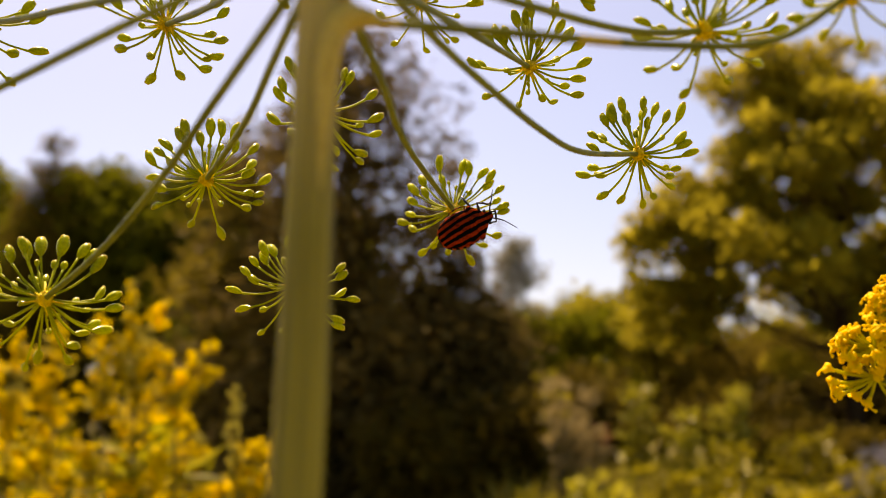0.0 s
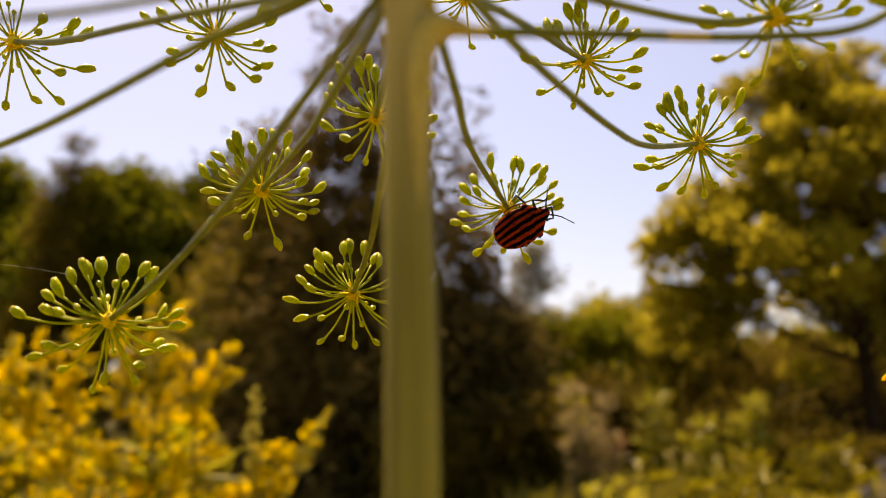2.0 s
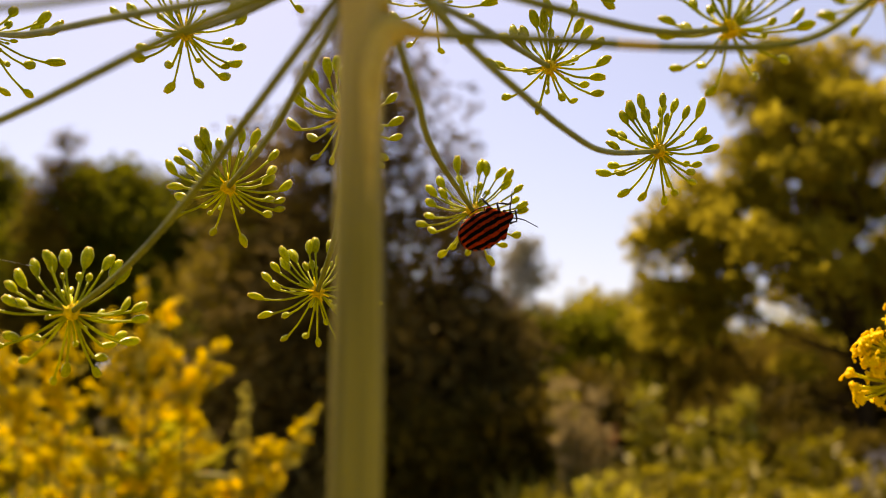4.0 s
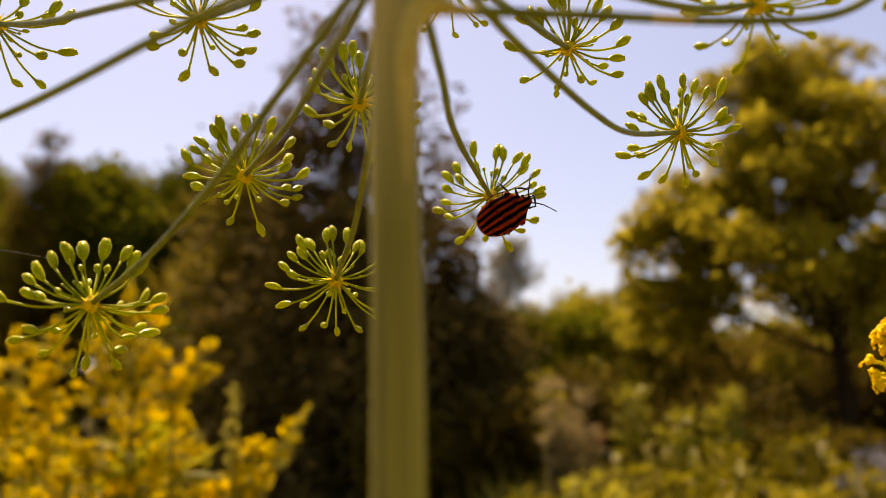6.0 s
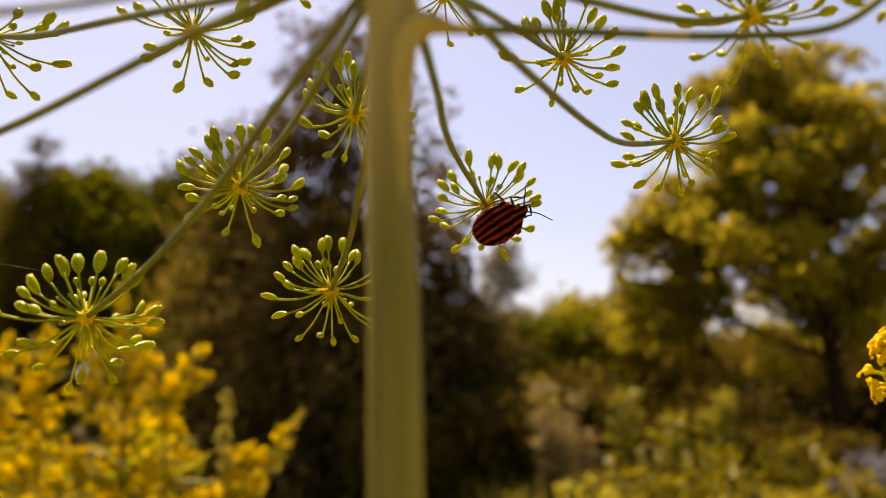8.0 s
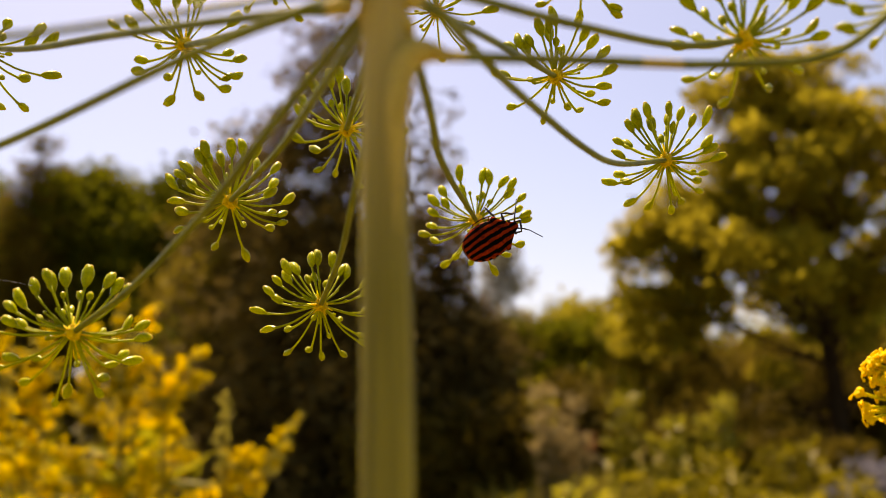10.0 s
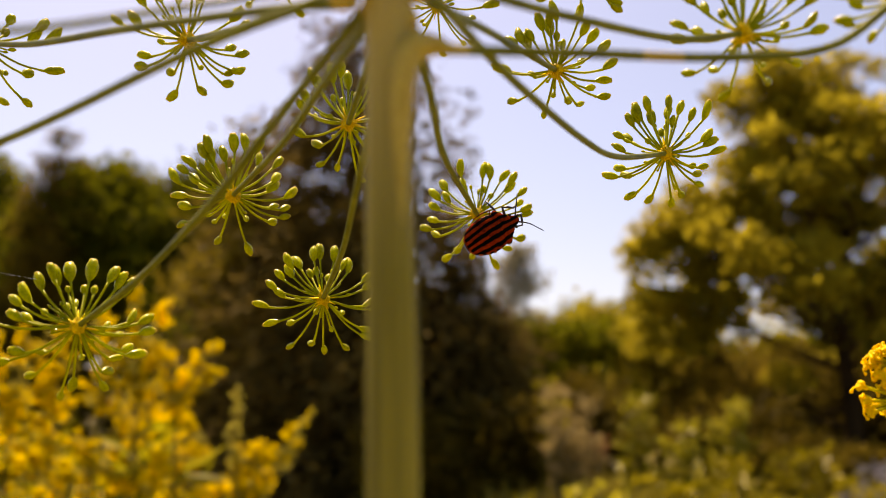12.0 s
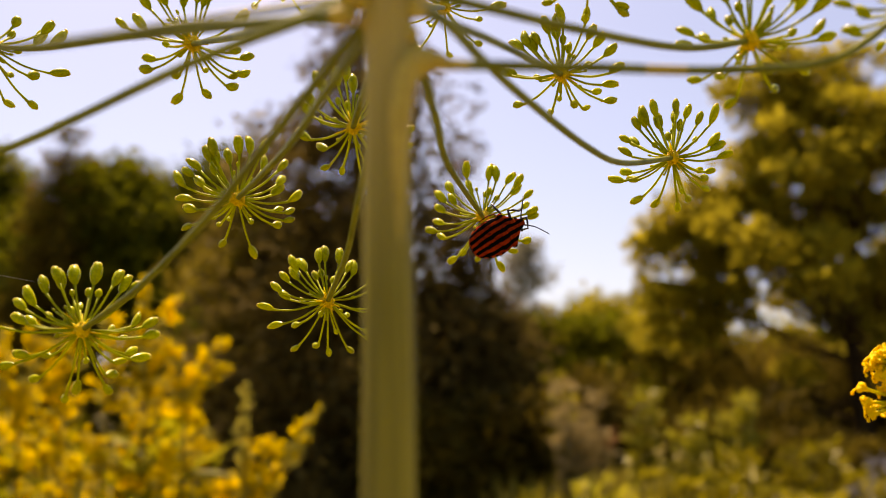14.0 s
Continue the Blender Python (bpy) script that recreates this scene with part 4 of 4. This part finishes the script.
    umbellet(plant, (-22.1, 69.3, 40.0), 11, 26, ((13, 7.3), (54, 7.2), (56, 3.0), (90, 7.1), (127, 6.8), (146, 3.0), (166, 7.3), (201, 6.7), (241, 6.1), (281, 4.2), (302, 6.9), (333, 6.5)))
    return tagged(plant, "green fennel umbel in fruit on a ridged stem", "plant")


# ---- the bug ----
def make_bug():
    """A shield bug that clings to the umbellet, head up and outward. Built in mm: x to the head, y to its left side, z out of the back."""
    bug = new("shield_bug")

    def shell(name, profile, z_top, mats, label=""):
        """A domed plate from rows of (x, half width, height)."""
        verts, faces, n = [], [], 20
        for x, w, h in profile:
            for k in range(n):
                a = 2 * math.pi * k / n
                up = math.sin(a)
                verts.append((x / 1045, 0.95 * w * math.copysign(abs(math.cos(a)) ** 0.8, math.cos(a)) / 1045, (h * up if up > 0 else 0.75 * h * up) / 1045 + z_top))
        for i in range(len(profile) - 1):
            for k in range(n):
                a, b = i * n + k, i * n + (k + 1) % n
                faces.append((a, b, b + n, a + n))
        faces.append(tuple(reversed(range(n))))
        faces.append(tuple(range(len(verts) - n, len(verts))))
        return put(name, mesh(name, verts, faces, mats), bug, label=label)
    shell("abdomen", ((-4.75, 0.55, 0.2), (-4.6, 1.15, 0.5), (-4.2, 1.8, 0.9), (-3.4, 2.4, 1.3), (-2.2, 2.85, 1.6), (-0.8, 3.05, 1.75), (0.6, 2.95, 1.68), (1.6, 2.75, 1.5)), 0.0, SHELL)
    shell("abdomen_rim", ((-4.95, 0.4, 0.12), (-4.8, 1.2, 0.18), (-4.3, 1.95, 0.2), (-3.4, 2.62, 0.2), (-2.2, 3.1, 0.2), (-0.8, 3.28, 0.2), (0.6, 3.1, 0.2), (1.4, 2.8, 0.15)), -0.00025, RIM, "black and orange-red banded rim")
    shell("pronotum", ((1.25, 2.8, 1.5), (1.4, 3.05, 1.58), (1.75, 3.28, 1.6), (2.0, 3.2, 1.55), (2.5, 2.5, 1.42), (3.1, 1.8, 1.15), (3.5, 1.4, 0.92), (3.62, 1.2, 0.8)), 0.0, SHELL)
    shell("scutellum", ((-4.55, 0.35, 0.45), (-4.3, 0.8, 0.95), (-3.6, 1.30, 1.32), (-2.5, 1.65, 1.62), (-1.0, 1.90, 1.83), (0.4, 2.05, 1.80), (1.2, 2.15, 1.68), (1.5, 2.10, 1.50)), 0.00004, SHELL)
    shell("head", ((3.5, 1.05, 0.75), (3.8, 1.1, 0.72), (4.3, 0.85, 0.55), (4.75, 0.55, 0.36), (4.95, 0.3, 0.2)), -0.0001, SHELL)
    for s in (-1, 1):
        put("eye", mesh("eye", *ball(0.00028, 6, 8, (0.00374, s * 0.00107, 0.0001)), BUG_BLACK), bug)

    def limb(name, pts, r, m=BUG_BLACK):
        arc = [Vector(p) / 1008 for p in pts]
        put(name, mesh(name, *tube(arc, [1.2 * r * (1.15 - 0.5 * i / (len(arc) - 1)) / 1000 for i in range(len(arc))], 7), m), bug)
    limb("leg", ((2.0, 2.4, -0.6), (2.15, 3.0, -0.3), (1.75, 4.1, 0.0), (1.7, 4.9, -0.3)), 0.17)
    limb("leg", ((3.0, 1.0, -0.5), (3.2, 1.9, 0.0), (3.35, 2.7, 0.2), (4.1, 2.35, 0.1), (4.9, 1.8, -0.2), (5.5, 2.0, -0.5)), 0.19)
    limb("leg", ((3.6, 0.3, -0.6), (4.7, 0.6, -0.4), (5.4, 0.3, -0.1), (5.1, -0.5, 0.0), (4.75, -1.3, -0.2), (3.7, -0.9, -0.6)), 0.17)
    limb("leg", ((0.8, 2.0, -0.8), (1.4, 3.3, -0.4), (0.1, 3.5, -0.2), (-1.5, 3.4, -0.8)), 0.11, RIM)
    limb("leg", ((-0.5, -2.2, -0.9), (-0.9, -2.9, -1.6), (-1.4, -2.2, -2.6)), 0.15)
    limb("leg", ((1.5, -2.0, -0.9), (1.7, -2.7, -1.7), (1.2, -2.0, -2.8)), 0.15)
    limb("antenna", ((4.5, 0.5, 0.0), (4.95, 1.3, 0.2), (5.6, 2.1, 0.3), (6.6, 3.6, 0.1)), 0.10)
    limb("antenna", ((4.4, -0.5, 0.0), (5.2, -1.1, 0.2), (5.9, -1.8, 0.3), (7.2, -3.7, 0.0)), 0.09)
    return tagged(bug, "red shield bug with black stripes clinging to a fennel umbellet", "insect")


# ---- the neighbouring umbel, still in flower ----
def linked(pieces):
    """Pieces joined into one connected body: each hangs on the first by a sliver inside it."""
    verts, faces = [], []
    for v, f in pieces:
        k = len(verts)
        verts += list(v)
        faces += [tuple(i + k for i in q) for q in f]
        if k:
            faces.append((0, k, k + 1))
    return verts, faces


def floret_mesh(seed):
    """Five rolled petals round a disc, with stamens that curve out, each with a plump anther."""
    rng = np.random.default_rng(seed)
    bits = [ball(0.00042, 5, 8), tube([(0, 0, -0.0009), (0, 0, -0.0004), (0, 0, 0)], [0.00018, 0.00034, 0.00042], 8)]
    for k in range(5):
        a = 2 * math.pi * k / 5 + rng.uniform(-0.2, 0.2)
        bits.append(ball(0.00040, 5, 8, (0.00038 * math.cos(a), 0.00038 * math.sin(a), 0.00012), (1, 1, 0.9)))
        if rng.random() < 0.38:
            b = a + 0.63
            reach = rng.uniform(0.0009, 0.0015)
            out = Vector((math.cos(b), math.sin(b), 0))
            tip = out * reach + Vector((0, 0, rng.uniform(0.0, 0.0008)))
            bits.append(tube(curve([(0, 0, 0.0001), out * reach * 0.55 + Vector((0, 0, 0.0005)), tip], 3), [0.00013] * 7, 5))
            bits.append(ball(0.00026, 4, 7, tip, (1.2, 0.9, 0.9)))
    v, f = linked(bits)
    return mesh("floret", v, f, PETAL)


def make_flowering():
    plant = new("flowering_fennel")
    rng = np.random.default_rng(41)
    kinds = [floret_mesh(s) for s in (1, 2, 3, 4)]
    root = Vector((0.024, 0.004, -0.010))
    line = curve([root, root + Vector((0.002, 0, -0.03)), (0.03, 0.01, -0.3), (0.04, 0.02, -1.24)], 6)
    put("stem", mesh("stem", *tube(line, [0.0012 + 0.0006 * i / len(line) for i in range(len(line))], 10), RAY), plant)
    # the umbellet that leans out towards the fruiting one: its florets' places in mm from its heart
    leaning = ((-6.1, -0.4, 1.1), (-5.5, -0.6, -0.7), (-5.2, 0.3, -1.5), (-5.0, -0.5, -2.1), (-2.5, 0.4, -2.3), (-1.5, -0.3, -3.2), (-3.2, 0.8, 0.7), (-2.6, -0.8, 1.0), (-1.0, 0.6, 2.0),
               (1.2, -0.6, -2.6), (2.6, 0.4, -1.6), (-1.8, 1.4, 1.3), (1.6, 0.9, 1.9), (-3.9, 0.9, -1.0), (0.3, 1.6, 2.2))
    heads = (((0, 0, 0), (0, 0, 0), 0, 0), ((0.6, 1.0, 3.6), (-1.0, -0.1, 0.25), 4.8, 34), ((3.0, -0.6, 3.0), (-0.4, -0.7, 0.7), 3.6, 22), ((3.0, 0.6, 8.6), (-0.9, 0.0, 0.6), 3.2, 14), ((5.0, -0.4, 9.6), (-0.5, -0.5, 0.8), 4.0, 20),
             ((7.0, 0.5, 1.5), (0.1, -0.6, 0.5), 4.0, 18), ((8.5, 1.0, 6.0), (0.2, -0.4, 0.9), 4.5, 18), ((12.0, 2.0, 2.0), (0.7, 0.0, 0.6), 4.5, 16))
    for centre, axis, size, count in heads:
        c, axis = Vector(centre) / 1000, Vector(axis)
        arc = curve([root, root.lerp(c, 0.55) - Vector((0, 0, 0.0012)), c], 5)
        put("ray", mesh("ray", *tube(arc, [0.0004] * len(arc), 8), RAY), plant)
        v, f, _ = join([(*ball(0.0007), 0)] + [(*ball(0.0003, 4, 7, Vector(rng.normal(0, 1, 3)).normalized() * 0.0006), 0) for _ in range(12)])
        body = put("umbellet", mesh("umbellet", v, f, PETAL), plant, Matrix.Translation(c))
        ends = [Vector(p) / 1000 for p in leaning]
        if count:
            ends = [(axis.normalized() * rng.uniform(0.5, 1.0) + Vector(rng.normal(0, 0.48, 3))).normalized() * size * rng.uniform(0.65, 1.05) / 1000 for _ in range(count)]
        for k, end in enumerate(ends):
            d = end.normalized()
            mid = end * 0.5 - Vector((0, 0, 0.0003))
            put("pedicel", mesh("pedicel", *tube(curve([d * 0.0004, mid, end], 3), [0.00021] * 7, 6), BLOOM_STALK), body)
            put("floret", kinds[k % 4], body, Matrix.Translation(end) @ (d + Vector((0, 0, 0.25))).to_track_quat("Z", "Y").to_matrix().to_4x4() @ pose(0, 0, 0, 0, 0, rng.uniform(0, 360)) @ Matrix.Scale(rng.uniform(0.8, 1.05), 4))
    return tagged(plant, "yellow fennel umbel in full flower with standing stamens", "flower")


def make_silk():
    """A single thread of spider silk between the umbellets."""
    line = curve([Vector((-0.066, 0.0569, -0.0059)), Vector((-0.0552, 0.0571, -0.0071)), Vector((-0.0490, 0.0572, -0.0082))], 6)
    return tagged(new("spider_thread", mesh("spider_thread", *tube(line, [0.000012] * len(line), 4), SILK)), "single fine thread of spider silk on an umbellet", "thread")


make_ground()
make_trees()
make_shrubs()
make_goldenrods()
umbel = make_umbel()
bug = make_bug()
flowering = make_flowering()
silk = make_silk()


def motions():
    """The wind tilts the umbel about its hub; the bug and the thread go with it, the neighbour sways by itself."""
    hub = Matrix.Translation(HUB)
    rows = [
        (0, hub @ pose(0, 0, 0, -0.71, 2.55, 0.07)),
        (0.5, hub @ pose(0, 0, 0, -0.93, 1.59, -0.38)),
        (1, hub @ pose(0, 0, 0, -0.40, 0.95, -0.33)),
        (1.5, hub @ pose(0, 0, 0, -0.35, -0.05, -0.13)),
        (2, hub @ pose(0, 0, 0, 0.20, -0.65, -0.66)),
        (2.5, hub @ pose(0, 0, 0, -0.02, 0.11, -0.06)),
        (3, hub @ pose(0, 0, 0, -0.67, 0.85, 0.41)),
        (5.5, hub @ pose(0, 0, 0, 0.28, 0.00, 0.36)),
        (6, hub @ pose(0, 0, 0, 0.23, -0.08, -0.66)),
        (6.5, hub @ pose(0, 0, 0, -0.06, 0.39, 0.03)),
        (7, hub @ pose(0, 0, 0, -0.75, 0.55, -1.09)),
        (7.5, hub @ pose(0, 0, 0, -0.03, 0.08, -0.45)),
        (8, hub @ pose(0, 0, 0, 0.38, -0.14, -0.87)),
        (10.5, hub @ pose(0, 0, 0, 0.23, -0.21, 0.10)),
        (11, hub @ pose(0, 0, 0, 0.34, -0.41, 0.25)),
        (11.5, hub @ pose(0, 0, 0, 0.37, -1.02, 0.67)),
        (12, hub @ pose(0, 0, 0, 0.41, -1.37, 0.69)),
        (12.5, hub @ pose(0, 0, 0, 0.35, -1.17, 0.44)),
        (13, hub @ pose(0, 0, 0, 0.14, -0.69, 0.58)),
        (13.5, hub @ pose(0, 0, 0, 0.41, -0.49, 0.35)),
        (14, hub @ pose(0, 0, 0, 0.60, -0.77, 0.57)),
    ]
    walk(umbel, rows)
    seat = Matrix.Translation((0.0111, 0.0827, 0.0021)) @ Matrix(((0.938, -0.345, 0.03, 0), (-0.03, 0.005, -0.9995, 0), (0.345, 0.938, -0.006, 0), (0, 0, 0, 1))).to_quaternion().to_matrix().to_4x4()
    walk(bug, [(t, m @ seat @ pose(-0.0002, 0.0003, 0, 0, 0, 7)) for t, m in rows])
    walk(silk, rows)
    walk(flowering, [
        (0, pose(0.0580, 0.1176, 1.2523)),
        (0.5, pose(0.0583, 0.1186, 1.2521)),
        (1, pose(0.0589, 0.1192, 1.2535)),
        (1.5, pose(0.0593, 0.1201, 1.2537)),
        (2, pose(0.0592, 0.1209, 1.2544)),
        (2.5, pose(0.0582, 0.1203, 1.2541)),
        (3, pose(0.0578, 0.1188, 1.2527)),
        (5.5, pose(0.0570, 0.1180, 1.2541)),
        (6, pose(0.0582, 0.1192, 1.2537)),
        (6.5, pose(0.0581, 0.1182, 1.2542)),
        (7, pose(0.0585, 0.1181, 1.2524)),
        (7.5, pose(0.0592, 0.1201, 1.2542)),
        (8, pose(0.0586, 0.1189, 1.2538)),
        (10.5, pose(0.0577, 0.1193, 1.2536)),
        (11, pose(0.0573, 0.1196, 1.2540)),
        (11.5, pose(0.0579, 0.1186, 1.2543)),
        (12, pose(0.0577, 0.1192, 1.2546)),
        (12.5, pose(0.0582, 0.1200, 1.2547)),
        (13, pose(0.0574, 0.1191, 1.2539)),
        (13.5, pose(0.0572, 0.1188, 1.2540)),
        (14, pose(0.0573, 0.1198, 1.2551)),
    ])


motions()
